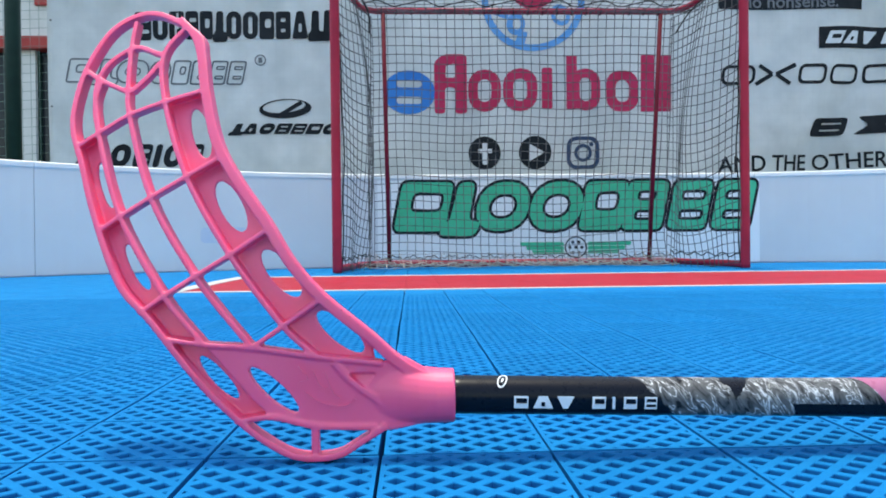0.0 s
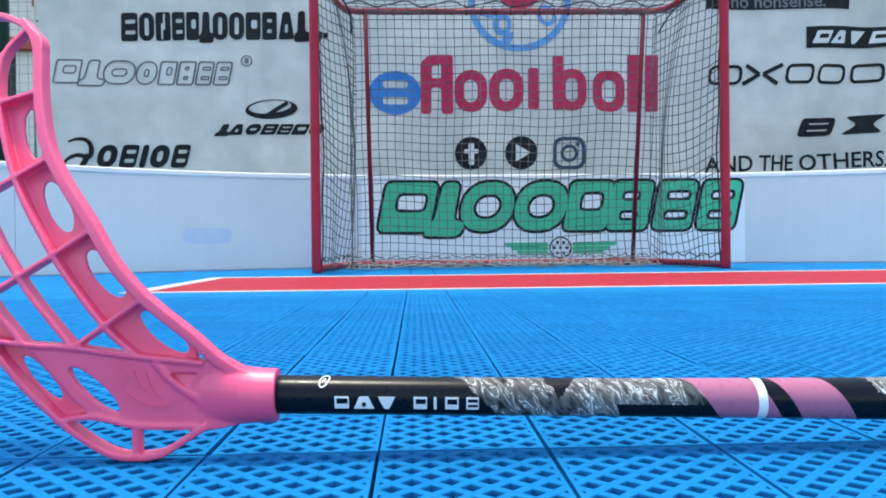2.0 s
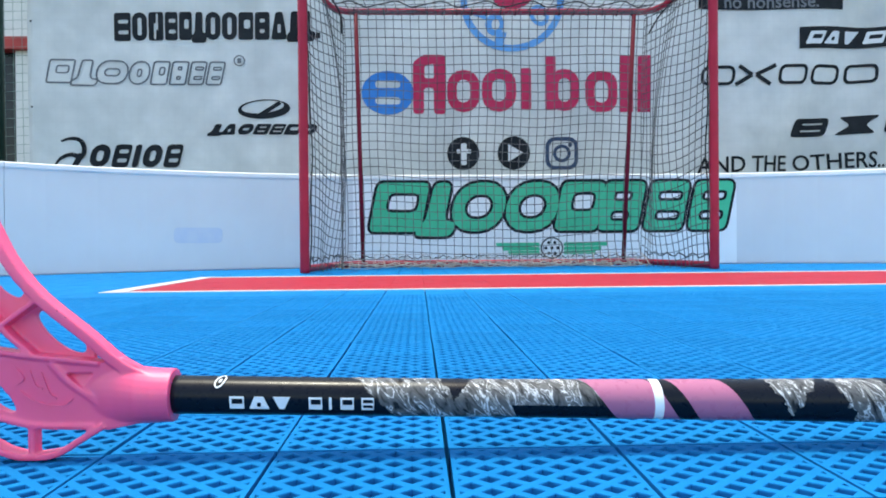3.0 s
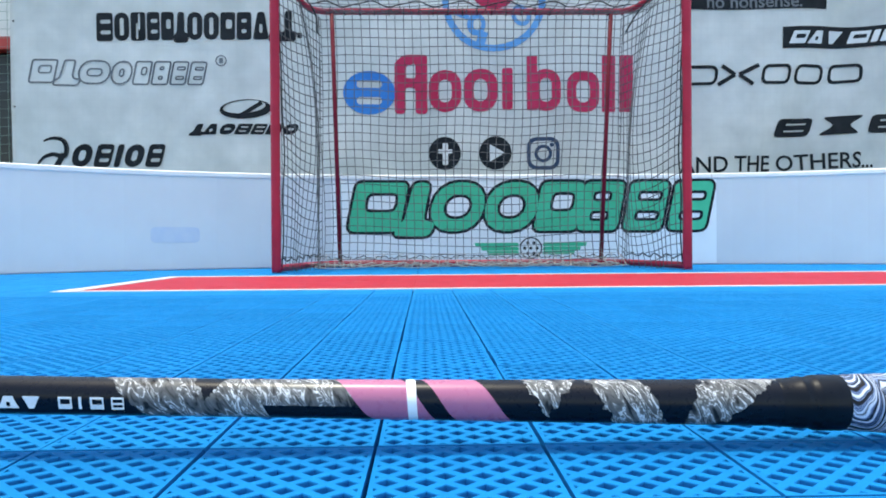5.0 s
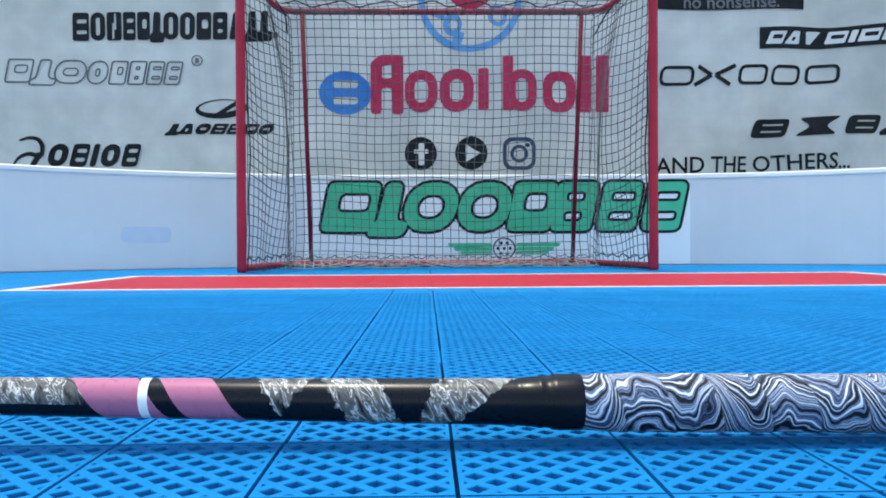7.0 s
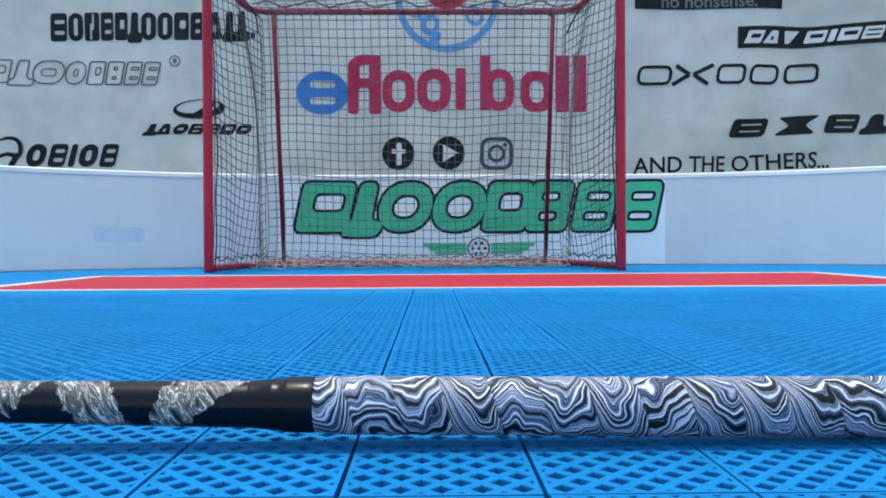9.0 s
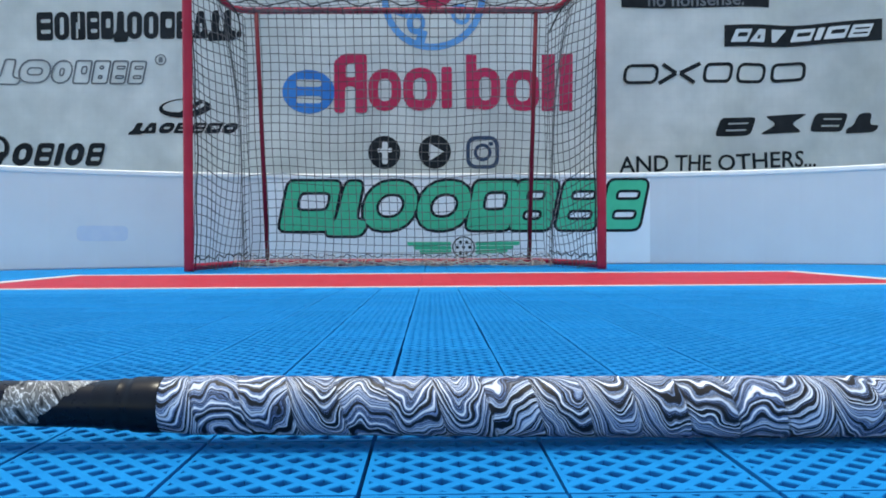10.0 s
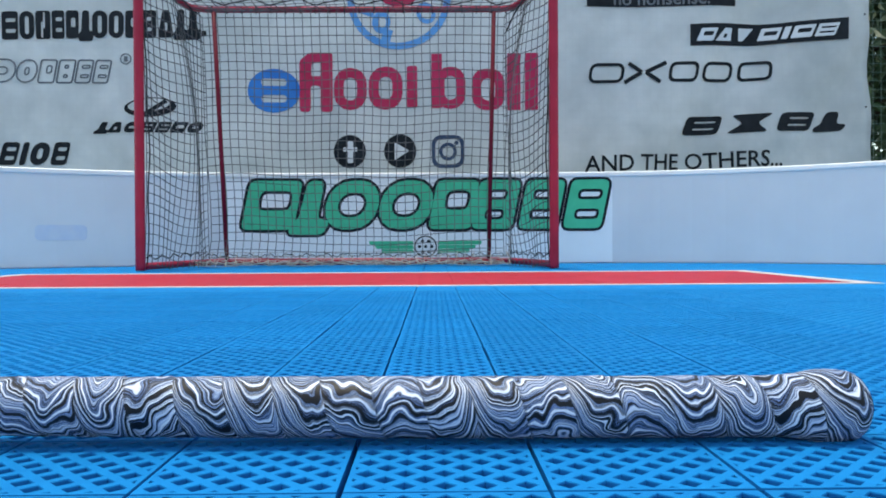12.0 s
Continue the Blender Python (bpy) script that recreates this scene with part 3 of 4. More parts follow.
printed("print_mark", [[oval(-0.505, 1.095, 0.03, 0.03), oval(-0.505, 1.095, 0.024, 0.024)[::-1]], [rounded(-0.515, -0.495, 1.081, 1.109, 0.003)]], INK_GREY, "small ringed mark")
printed("print_swoosh", [[oval(-0.375, 0.836, 0.138, 0.052, 0.06), oval(-0.382, 0.848, 0.112, 0.034, 0.1)[::-1]], bar(-0.40, 0.802, -0.29, 0.872, 0.022)], INK, "black oval swoosh emblem")
printed("print_strip", run_of("laobero", -0.655, -0.1, 0.7, 0.757, 0.022, 0.03, 0.5, 0.008, [0.7, 1, 1, 1, 0.9, 1, 1], 0.25), INK, "black slanted sponsor strip")
crest = [(-1.475, 0.535), (-1.44, 0.578), (-1.385, 0.598), (-1.33, 0.585), (-1.315, 0.63), (-1.335, 0.672), (-1.385, 0.682), (-1.435, 0.668)]
printed("print_spiral", [g for p, q, w in zip(smooth_line([(x, z, 0) for x, z in crest], 5), smooth_line([(x, z, 0) for x, z in crest], 5)[1:], [0.010 + 0.016 * math.sin(math.pi * i / 34) for i in range(35)]) for g in [bar(p.x, p.y, q.x, q.y, w)]] + [bar(-1.33, 0.6, -1.375, 0.525, 0.03)], INK, "black spiral emblem")
printed("print_strip", run_of("os|os", -1.285, -0.815, 0.53, 0.652, 0.033, 0.07, 0.25, 0.018, [1.15, 1, 0.36, 1.1, 1], 0.22), INK, "black rounded sponsor strip")
# big central emblem
printed("print_ring", [[oval(0.955, 1.42, 0.278, 0.278, 0, 48), oval(0.955, 1.42, 0.242, 0.242, 0, 48)[::-1]], [oval(0.86, 1.29, 0.05, 0.06), oval(0.865, 1.29, 0.022, 0.03)[::-1]], [oval(1.1, 1.335, 0.05, 0.06, 0.5), oval(1.1, 1.335, 0.028, 0.036, 0.5)[::-1]],
                       bar(0.9, 1.25, 0.875, 1.17, 0.05), bar(0.74, 1.36, 0.82, 1.33, 0.03)], AZURE_PALE, "round pale blue emblem")
printed("print_core", [[oval(0.955, 1.47, 0.12, 0.1)]], CRIMSON, "crimson centre of the round emblem")
printed("print_disc", [[oval(0.282, 0.924, 0.14, 0.117, 0, 32), rounded(0.215, 0.35, 0.95, 0.99, 0.018)[::-1], rounded(0.215, 0.35, 0.862, 0.902, 0.018)[::-1]]], AZURE, "blue round print with slits")
bow = [[(0.418, 0.812), (0.476, 0.812), (0.476, 0.955), (0.53, 0.955), (0.53, 0.812), (0.594, 0.812), (0.594, 1.132), (0.47, 1.132), (0.418, 1.09)], [(0.48, 1.005), (0.48, 1.07), (0.53, 1.085), (0.53, 1.005)]]
word = [[blunt(bow[0], 0.02), blunt(bow[1], 0.01)], ring_glyph(0.602, 0.778, 0.822, 1.05, 0.052, 0.085, 0), ring_glyph(0.79, 0.972, 0.822, 1.052, 0.054, 0.085, 0)]
word += [[rounded(0.996, 1.052, 0.83, 1.052, 0.012)], [rounded(1.128, 1.184, 0.825, 1.115, 0.006)], ring_glyph(1.15, 1.31, 0.82, 1.045, 0.048, 0.075, 0), ring_glyph(1.345, 1.52, 0.815, 1.035, 0.05, 0.07, 0), [rounded(1.535, 1.606, 0.815, 1.118, 0.004)], [rounded(1.63, 1.7, 0.815, 1.118, 0.004)]]
for i, w in enumerate(word):
    printed("print_block", [w], CRIMSON, "crimson print block", depth=0.004 + 0.0004 * (i % 3))
for cx, kind in ((0.686, 0), (0.958, 1), (1.215, 2)):
    if kind < 2:
        disc = printed("print_disc", [[oval(cx, 0.598, 0.087, 0.09, 0, 32)]], INK, "dark round sign")
        if kind == 0:
            printed("print_bar", [[rounded(cx - 0.012, cx + 0.018, 0.535, 0.655, 0.008)], [rounded(cx - 0.035, cx + 0.04, 0.598, 0.62, 0.002)]], PALE_PRINT, "pale bars", depth=0.006)
        else:
            printed("print_arrow", [[[(cx - 0.03, 0.55), (cx + 0.05, 0.598), (cx - 0.03, 0.646)]]], PALE_PRINT, "pale triangle", depth=0.006)
    else:
        printed("print_frame", [[rounded(cx - 0.088, cx + 0.088, 0.505, 0.68, 0.05), rounded(cx - 0.068, cx + 0.068, 0.525, 0.66, 0.035)[::-1]], [oval(cx, 0.592, 0.048, 0.048), oval(cx, 0.592, 0.03, 0.03)[::-1]], [oval(cx + 0.045, 0.638, 0.012, 0.012, 0, 10)]], INK_BLUE, "navy rounded square sign")


def strips(x0, x1, z0, z1, n=28):
    """A block cut into narrow strips, so that it follows the cloth."""
    w = (x1 - x0) / n
    return [[[(x0 + w * i, z0), (x0 + w * (i + 1), z0), (x0 + w * (i + 1), z1), (x0 + w * i, z1)]] for i in range(n)]


# prints on the far part of the sheet
printed("print_box", strips(1.962, 2.775, 1.366, 1.55), INK, "black box", 0.012, 1.962)
printed("print_box", strips(2.524, 3.395, 1.158, 1.274), INK, "black slanted box", 0.048, 2.524)
printed("print_strip", run_of("fat", 2.572, 2.88, 1.182, 1.25, 0.024, 0.02, 0.45, 0.014, None, 0.24) + run_of("f|fe", 2.93, 3.335, 1.182, 1.25, 0.024, 0.02, 0.45, 0.016, [1, 0.3, 1, 1], 0.24), PALE_PRINT, "pale slanted strip in the box", 0.048, 2.524, 0.006)
ox = [ring_glyph(1.972, 2.165, 0.952, 1.06, 0.017, 0.04, 0.15), bar(2.19, 1.058, 2.262, 1.008, 0.022), bar(2.262, 1.008, 2.165, 0.954, 0.022), bar(2.395, 1.058, 2.284, 1.008, 0.022), bar(2.284, 1.008, 2.362, 0.954, 0.022), ring_glyph(2.41, 2.575, 0.952, 1.06, 0.017, 0.035, 0.15), ring_glyph(2.6, 2.775, 0.952, 1.06, 0.017, 0.04, 0.15), ring_glyph(2.805, 2.985, 0.952, 1.06, 0.017, 0.035, 0.15)]
printed("print_strip", ox, INK, "thin black outlined sponsor strip", 0.028, 1.97)
printed("print_strip", run_of("exel", 2.505, 3.36, 0.682, 0.782, 0.075, 0.09, 0.35, 0.04, [1, 1.1, 1, 0.55], 0.27), INK, "heavy black slanted sponsor strip", 0.034, 2.49)


def lettering(text, x0, x1, z0, mat, slope, label, parent=None, depth=0.004):
    """Words in the built-in font, fitted to a width."""
    cu = bpy.data.curves.new("lettering", "FONT")
    cu.body, cu.size, cu.resolution_u, cu.offset = text, 1.0, 3, 0.012
    ob = new("lettering", cu)
    bpy.context.view_layer.update()
    me = ob.evaluated_get(bpy.context.evaluated_depsgraph_get()).to_mesh()
    bm = bmesh.new()
    bm.from_mesh(me)
    ob.to_mesh_clear()
    bpy.data.objects.remove(ob)
    wide = max(v.co.x for v in bm.verts)
    k = (x1 - x0) / wide
    for v in bm.verts:
        u, w = x0 + v.co.x * k, z0 + v.co.y * k
        v.co = on_sheet(u, w + slope * (u - x0), -depth)
    word = new("lettering")
    word.parent = sheet
    tagged(word, label)
    bmesh.ops.remove_doubles(bm, verts=bm.verts[:], dist=1e-6)
    left = set(bm.faces)
    while left:
        island, todo = set(), [left.pop()]
        while todo:
            f = todo.pop()
            island.add(f)
            for e in f.edges:
                for g in e.link_faces:
                    if g in left:
                        left.discard(g)
                        todo.append(g)
        index, faces = {}, []
        for f in island:
            faces.append([index.setdefault(v, len(index)) for v in f.verts])
        me = bpy.data.meshes.new("letter")
        me.from_pydata([tuple(v.co) for v in index], [], faces)
        me.materials.append(mat)
        ob = new("letter", me)
        ob.parent = word
        so = ob.modifiers.new("thickness", "SOLIDIFY")
        so.thickness = 0.001
    bm.free()


lettering("AND THE OTHERS...", 1.95, 3.04, 0.480, INK, 0.033, "black words AND THE OTHERS...")
lettering("no nonsense.", 2.107, 2.63, 1.378, INK_GREY, 0.012, "pale words no nonsense.", depth=0.006)
# dark eyelets with cord along the sheet's edge
for x, z in ((3.478, 1.33), (3.49, 0.83), (-1.585, 1.3), (-1.585, 0.85)):
    bm = bmesh.new()
    tube(bm, [(x, SHEET_Y + wave(x, z) - 0.006, z), (x + 0.03 * (1 if x > 0 else -1), SHEET_Y + 0.1, z + 0.02), (x + 0.1 * (1 if x > 0 else -1), SHEET_Y + 0.33, z + 0.03)], 0.005, 6)
    part("tie_cord", bm, CORD, sheet, "black tie cord")

# ---- floorball goal ----
GW, GH = 1.609, 1.17
goal = thing("floorball_goal", (GW / 2, 0.3, 0), "red steel floorball goal with a grey net on the court", "goal")
for x, y in ((0.0, 0.0), (GW, 0.02)):
    bm = bmesh.new()
    tube(bm, [(x, y, 0.003), (x, y, 0.02), (x, y, GH - 0.05)] + [(x + (0.05 * (1 - math.cos(q))) * (1 if x == 0 else -1), y, GH - 0.05 + 0.05 * math.sin(q)) for q in (radians(15 * i) for i in range(1, 7))], 0.0185, 16)
    part("post", bm, POST_RED, goal, smooth=True)
bm = bmesh.new()
tube(bm, [(0.05, 0.0, GH), (GW - 0.05, 0.02, GH)], 0.0185, 16)
part("crossbar", bm, POST_RED, goal, smooth=True)
RX0, RX1, RYB, RYT, RZT = 0.085, 1.49, 0.56, 0.42, 1.137
for sgn, x0, xr in ((1, 0.0, RX0), (-1, GW, RX1)):
    bm = bmesh.new()
    tube(bm, smooth_line([(x0, 0.02, 0.018), (x0 + sgn * 0.02, 0.2, 0.018), (x0 + (xr - x0) * 0.62, 0.46, 0.018), (xr + sgn * 0.02, RYB - 0.012, 0.02), (xr + sgn * 0.09, RYB, 0.02)], 6), 0.0145, 12)
    part("base_tube", bm, POST_RED, goal, smooth=True)
    bm = bmesh.new()
    tube(bm, smooth_line([(x0 + sgn * 0.01, 0.0, GH - 0.005), (x0 + (xr - x0) * 0.4, 0.2, GH - 0.012), (xr - sgn * 0.01, RYT - 0.06, RZT), (xr + sgn * 0.05, RYT, RZT)], 6), 0.013, 12)
    part("top_tube", bm, POST_RED, goal, smooth=True)
for nm, z, y in (("rear_base_bar", 0.02, RYB), ("rear_top_bar", RZT, RYT)):
    bm = bmesh.new()
    tube(bm, [(RX0 + 0.05, y, z), (RX1 - 0.05, y, z)], 0.0165 if z < 0.5 else 0.0135, 12)
    part(nm, bm, POST_RED, goal, smooth=True)
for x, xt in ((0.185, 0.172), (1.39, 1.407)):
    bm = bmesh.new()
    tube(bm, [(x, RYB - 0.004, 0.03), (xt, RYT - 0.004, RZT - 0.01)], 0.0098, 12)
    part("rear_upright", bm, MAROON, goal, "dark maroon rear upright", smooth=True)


def net_panel(place, nu, nv, r, seg=26):
    bm = bmesh.new()
    for i in range(nu + 1):
        tube(bm, [place(i / nu, k / seg) for k in range(seg + 1)], r, 4, False)
    for j in range(nv + 1):
        tube(bm, [place(k / seg, j / nv) for k in range(seg + 1)], r, 4, False)
    return bm


def back_net(u, v):
    x = RX0 + 0.03 + (RX1 - RX0 - 0.06) * u
    sag = math.sin(math.pi * v)
    return (x + 0.006 * math.sin(9 * v + 3 * u) * sag + 0.05 * (u - 0.5) * (v - 0.5) * 0.3, RYB + (RYT - RYB) * v + 0.012 * sag * math.sin(5 * u + 2) - 0.012 - 0.05 * max(0, 0.08 - v) / 0.08, 0.03 + (RZT - 0.03) * v + 0.012 * math.sin(7 * u + 1.0) * (1 - v) + 0.006 * math.sin(17 * u) * sag)


part("back_net", net_panel(back_net, 36, 29, 0.0021), NET, goal, "grey knotted back net")
for sgn, x0, xr in ((1, 0.012, RX0 + 0.03), (-1, GW - 0.012, RX1 - 0.03)):
    def side_net(u, v):
        y_end = RYB + (RYT - RYB) * v
        bulge = math.sin(math.pi * v) * math.sin(math.pi * min(1, u * 1.1))
        return (x0 + (xr - x0) * u + sgn * (0.055 * bulge + 0.01 * math.sin(11 * u + 4 * v)), 0.015 + (y_end - 0.02) * u, 0.025 + (GH - 0.045 + (RZT - GH) * u) * v - 0.035 * math.sin(math.pi * u) * (1 - 0.35 * v) + 0.012 * math.sin(6 * u + 5 * v))
    part("side_net", net_panel(side_net, 15, 29, 0.0019), NET, goal, "dark grey side net")
    bm = bmesh.new()
    tube(bm, [side_net(0.02 + 0.008 * math.sin(20 * k / 30), k / 30) for k in range(31)], 0.003, 6)
    tube(bm, smooth_line([(x0 + sgn * 0.01, 0.02, GH - 0.03), (x0 + sgn * 0.05, 0.16, GH - 0.02), (x0 + sgn * 0.1, 0.3, GH - 0.07), (xr + sgn * 0.0, RYT - 0.05, GH - 0.14)], 6), 0.0035, 6)
    part("edge_cord", bm, CORD, goal, "black edge cord", smooth=True)


def top_net(u, v):
    return (0.04 + (GW - 0.08) * u + (0.045 - 0.09 * u) * v, 0.01 + (RYT - 0.02) * v, GH - 0.01 + (RZT - GH) * v - 0.03 * math.sin(math.pi * v) - 0.012 * math.sin(math.pi * v) * math.sin(9 * u))


part("top_net", net_panel(top_net, 36, 10, 0.0016), NET, goal, "grey roof net")
bm = bmesh.new()
for k in range(4):
    tube(bm, [(0.05 + 1.4 * i / 120, 0.50 - 0.018 * k + 0.016 * math.sin(i * (0.6 + 0.13 * k) + k), 0.006 + 0.004 * k + 0.005 * (1 + math.sin(i * (0.8 + 0.1 * k) + 2 * k))) for i in range(121)], 0.0021, 5)
for i in range(29):
    x = 0.08 + 1.36 * i / 28
    tube(bm, smooth_line([(x, RYB - 0.016, 0.045), (x + 0.012, 0.515, 0.02), (x + 0.026 + 0.006 * math.sin(i), 0.45, 0.006)], 4), 0.0018, 5)


def apron(u, v):
    x = 0.05 + 1.42 * u
    return (x + 0.02 * v * math.sin(13 * u), RYB - 0.02 - (0.1 + 0.035 * math.sin(7 * u + 1) + 0.02 * math.sin(19 * u)) * v, 0.06 * (1 - v) ** 1.4 + 0.004 + 0.006 * (1 + math.sin(23 * u + 9 * v)) * v)


hang = net_panel(apron, 38, 4, 0.0017, 40)
tmp = bpy.data.meshes.new("tmp")
hang.to_mesh(tmp)
hang.free()
bm.from_mesh(tmp)
bpy.data.meshes.remove(tmp)
part("net_hem", bm, NET_PALE, goal, "pale gathered net hem on the floor")
bm = bmesh.new()
tube(bm, [(RX0 + 0.01 + 1.385 * i / 160, RYB - 0.022 + 0.004 * math.sin(i * 0.9), 0.05 + 0.006 * math.sin(i * 0.62) + 0.004 * math.sin(i * 1.7)) for i in range(161)], 0.0022, 6)
for x0, xr in ((0.015, RX0 + 0.01), (GW - 0.015, RX1 - 0.01)):
    tube(bm, [(x0 + (xr - x0) * u + 0.004 * math.sin(40 * u), 0.02 + (RYB - 0.045) * u, 0.052 + 0.008 * math.sin(33 * u) + 0.01 * u) for u in (i / 40 for i in range(41))], 0.0026, 6)
part("bottom_cord", bm, CORD, goal, "black wavy cord along the net's foot", smooth=True)
bm = bmesh.new()
for i in range(22):
    x = 0.1 + 1.36 * i / 21
    tube(bm, [(x, RYT + 0.017 * math.cos(q), RZT + 0.017 * math.sin(q)) for q in (2 * math.pi * k / 8 for k in range(9))], 0.0022, 5)
tube(bm, [(RX0 + 1.4 * i / 80, RYT - 0.03 + 0.01 * math.sin(i * 1.1), RZT + 0.025 + 0.012 * math.sin(i * 0.55)) for i in range(81)], 0.003, 5)
part("net_lashing", bm, CORD, goal, "dark lashing along the rear top bar")

# ---- floorball stick lying on the court ----
stick = thing("floorball_stick", (0.8, AXY, 0), "floorball stick with pink lattice blade, black shaft, marbled grip", "floorball stick")


def blade_face(x, z):
    """How far back the curved blade's front lies at that place."""
    s = max(0.0, (z - 0.04) * 0.85 - (x - 0.2) * 0.5)
    return -2.574 + 1.4 * s * s


def on_blade(u, v, d):
    return (u / 1000, blade_face(u / 1000, v / 1000) + d / 1000, v / 1000)


def rib(bm, pts, width, d0, d1, steps=6, taper=None):
    """A bar of the lattice along points given in millimetres."""
    pl = smooth_line([(x, z, 0) for x, z in pts], steps) if len(pts) > 2 else [Vector((*pts[0], 0)).lerp(Vector((*pts[1], 0)), i / 6) for i in range(7)]
    rings = []
    for i, p in enumerate(pl):
        d = (pl[min(i + 1, len(pl) - 1)] - pl[max(i - 1, 0)]).normalized()
        n = Vector((-d.y, d.x, 0)) * width / 2
        q0, q1 = p + n, p - n
        rings.append([bm.verts.new(on_blade(q.x, q.y, k)) for q, k in ((q0, d0), (q1, d0), (q1, d1), (q0, d1))])
    for r0, r1 in zip(rings, rings[1:]):
        for k in range(4):
            bm.faces.new((r0[k], r0[(k + 1) % 4], r1[(k + 1) % 4], r1[k]))
    bm.faces.new(rings[0][::-1])
    bm.faces.new(rings[-1])


heel_edge = [(137, 252), (113, 244), (100, 220), (96, 195), (98, 177), (106, 158), (116, 131), (133, 93), (151, 73), (178, 40), (196, 22), (208, 12), (222, 3.4), (235, 0.6), (250, 2.2), (262, 9), (275, 17)]
toe_edge = [(137, 252), (158, 248), (169, 236), (175, 221), (179, 200), (187, 171), (198, 151), (215, 127), (228, 106), (244, 88), (268, 68), (280, 57), (292, 49), (306, 45)]
rib_a = [(112, 208), (110, 195), (115, 176), (133, 129), (159, 87), (180, 62)]
rib_b = [(127, 246), (127, 227), (129, 202), (132, 186), (149, 139), (175, 97), (205, 60)]
rib_c = [(161, 241), (148, 222), (152, 193), (168, 150), (193, 108), (221, 71), (238, 55)]


def inset(pts, by):
    """The edge moved inwards, towards the lattice."""
    v = [Vector(p) for p in pts]
    out = []
    for i in range(len(v)):
        d = (v[min(i + 1, len(v) - 1)] - v[max(i - 1, 0)]).normalized()
        out.append((v[i].x - d.y * by, v[i].y + d.x * by))
    return out


bm = bmesh.new()
rib(bm, inset(heel_edge[::-1], -1.9) + inset(toe_edge, -2.9)[2:], 3.4, 0.0, 11.0)
rib(bm, inset(toe_edge[1:], -4.6), 4.4, 0.0, 11.0)
for pts in (rib_a, rib_b, rib_c):
    rib(bm, pts, 2.9, 0.6, 10.5)
for pts in ([(103, 168), (115, 176), (132, 186), (152, 193), (175, 199)], [(121, 121), (133, 129), (149, 139), (168, 150), (189, 162)], [(146, 78), (159, 87), (175, 97), (193, 108), (214, 122)],
            [(160, 65), (180, 62), (205, 60), (238, 55), (272, 51)], [(205, 60), (221, 71), (242, 86)]):
    rib(bm, pts, 2.5, 0.3, 10.5)
rib(bm, [(115, 176), (109, 202), (113, 217), (124, 226), (132, 228), (142, 224), (148, 222)], 3.0, 0.8, 8.0)
rib(bm, [(99, 216), (112, 208), (129, 200)], 2.8, 0.6, 8.0)
rib(bm, [(131, 200), (140, 209), (146, 217)], 3.0, 0.8, 8.0)
rib(bm, [(196, 22), (215, 24), (238, 19), (269, 18)], 3.0, 0.4, 9.0)
rib(bm, [(237, 19), (237, 3)], 3.8, 0.6, 9.0)
# recessed floors with long oval openings along both edges
toe_floor = [(152, 193), (160, 171), (168, 150), (180, 129), (193, 108), (207, 89), (221, 71), (238, 55), (268, 52), (266, 66), (242, 85), (226, 104), (212, 126), (196, 150), (185, 171), (176, 198)]
plate(bm, [toe_floor[::-1], oval(172.5, 175, 15, 4.8, radians(-72)), oval(191.5, 134, 15.5, 6.0, radians(-61)), oval(219, 98, 15.5, 6.0, radians(-51)), oval(250, 67, 16, 5.6, radians(-41))], on_blade, 8.0, 10.6)
heel_floor = [(103, 168), (109, 152), (118, 128), (126, 108), (135, 92), (152, 73), (164, 59), (180, 40), (198, 23), (215, 24), (204, 34), (192, 47), (180, 62), (159, 87), (146, 107), (133, 129), (123, 152), (115, 176)]
plate(bm, [heel_floor, oval(120.5, 147, 14, 3.3, radians(-69)), oval(142, 102, 14, 3.6, radians(-60)), oval(186.5, 44, 15, 3.9, radians(-48))], on_blade, 8.0, 10.6)
web = [(180, 62), (205, 60), (238, 55), (270, 51), (284, 54), (296, 47), (296, 20), (276, 16), (261, 18), (238, 19), (215, 24), (204, 34)]
plate(bm, [web[::-1], oval(216, 38, 17, 4.6, radians(-43)), [(253, 46), (269, 46), (263, 38)]], on_blade, 1.6, 7.0)
plate(bm, [[(248, 49), (274, 49), (274, 34), (248, 34)]], on_blade, 7.5, 10.0)
rib(bm, [(247, 52), (256, 42), (270, 32), (284, 26)], 3.4, 0.4, 6.0)
# socket that takes the shaft
secs = ((0.3095, 0.0140, 0.0140, 0.0330), (0.300, 0.0142, 0.0144, 0.0330), (0.291, 0.0128, 0.0152, 0.0335), (0.280, 0.0092, 0.0162, 0.0342), (0.266, 0.0056, 0.0150, 0.0345), (0.252, 0.0030, 0.0110, 0.0350))
rings = []
for x, ry, rz, zc in secs:
    rings.append([bm.verts.new((x, AXY - 0.0008 + ry * math.cos(q), zc + rz * math.sin(q))) for q in (2 * math.pi * k / 28 for k in range(28))])
for r0, r1 in zip(rings, rings[1:]):
    for k in range(28):
        bm.faces.new((r0[k], r0[(k + 1) % 28], r1[(k + 1) % 28], r1[k]))
bm.faces.new(rings[0])
bm.faces.new(rings[-1][::-1])
blade = part("blade", bm, PINK, stick, "pink moulded plastic lattice blade", smooth=True)
re = blade.modifiers.new("weld", "REMESH")
re.mode, re.voxel_size, re.use_smooth_shade = "VOXEL", 0.00062, True
sm = blade.modifiers.new("soften", "SMOOTH")
sm.factor, sm.iterations = 0.5, 5
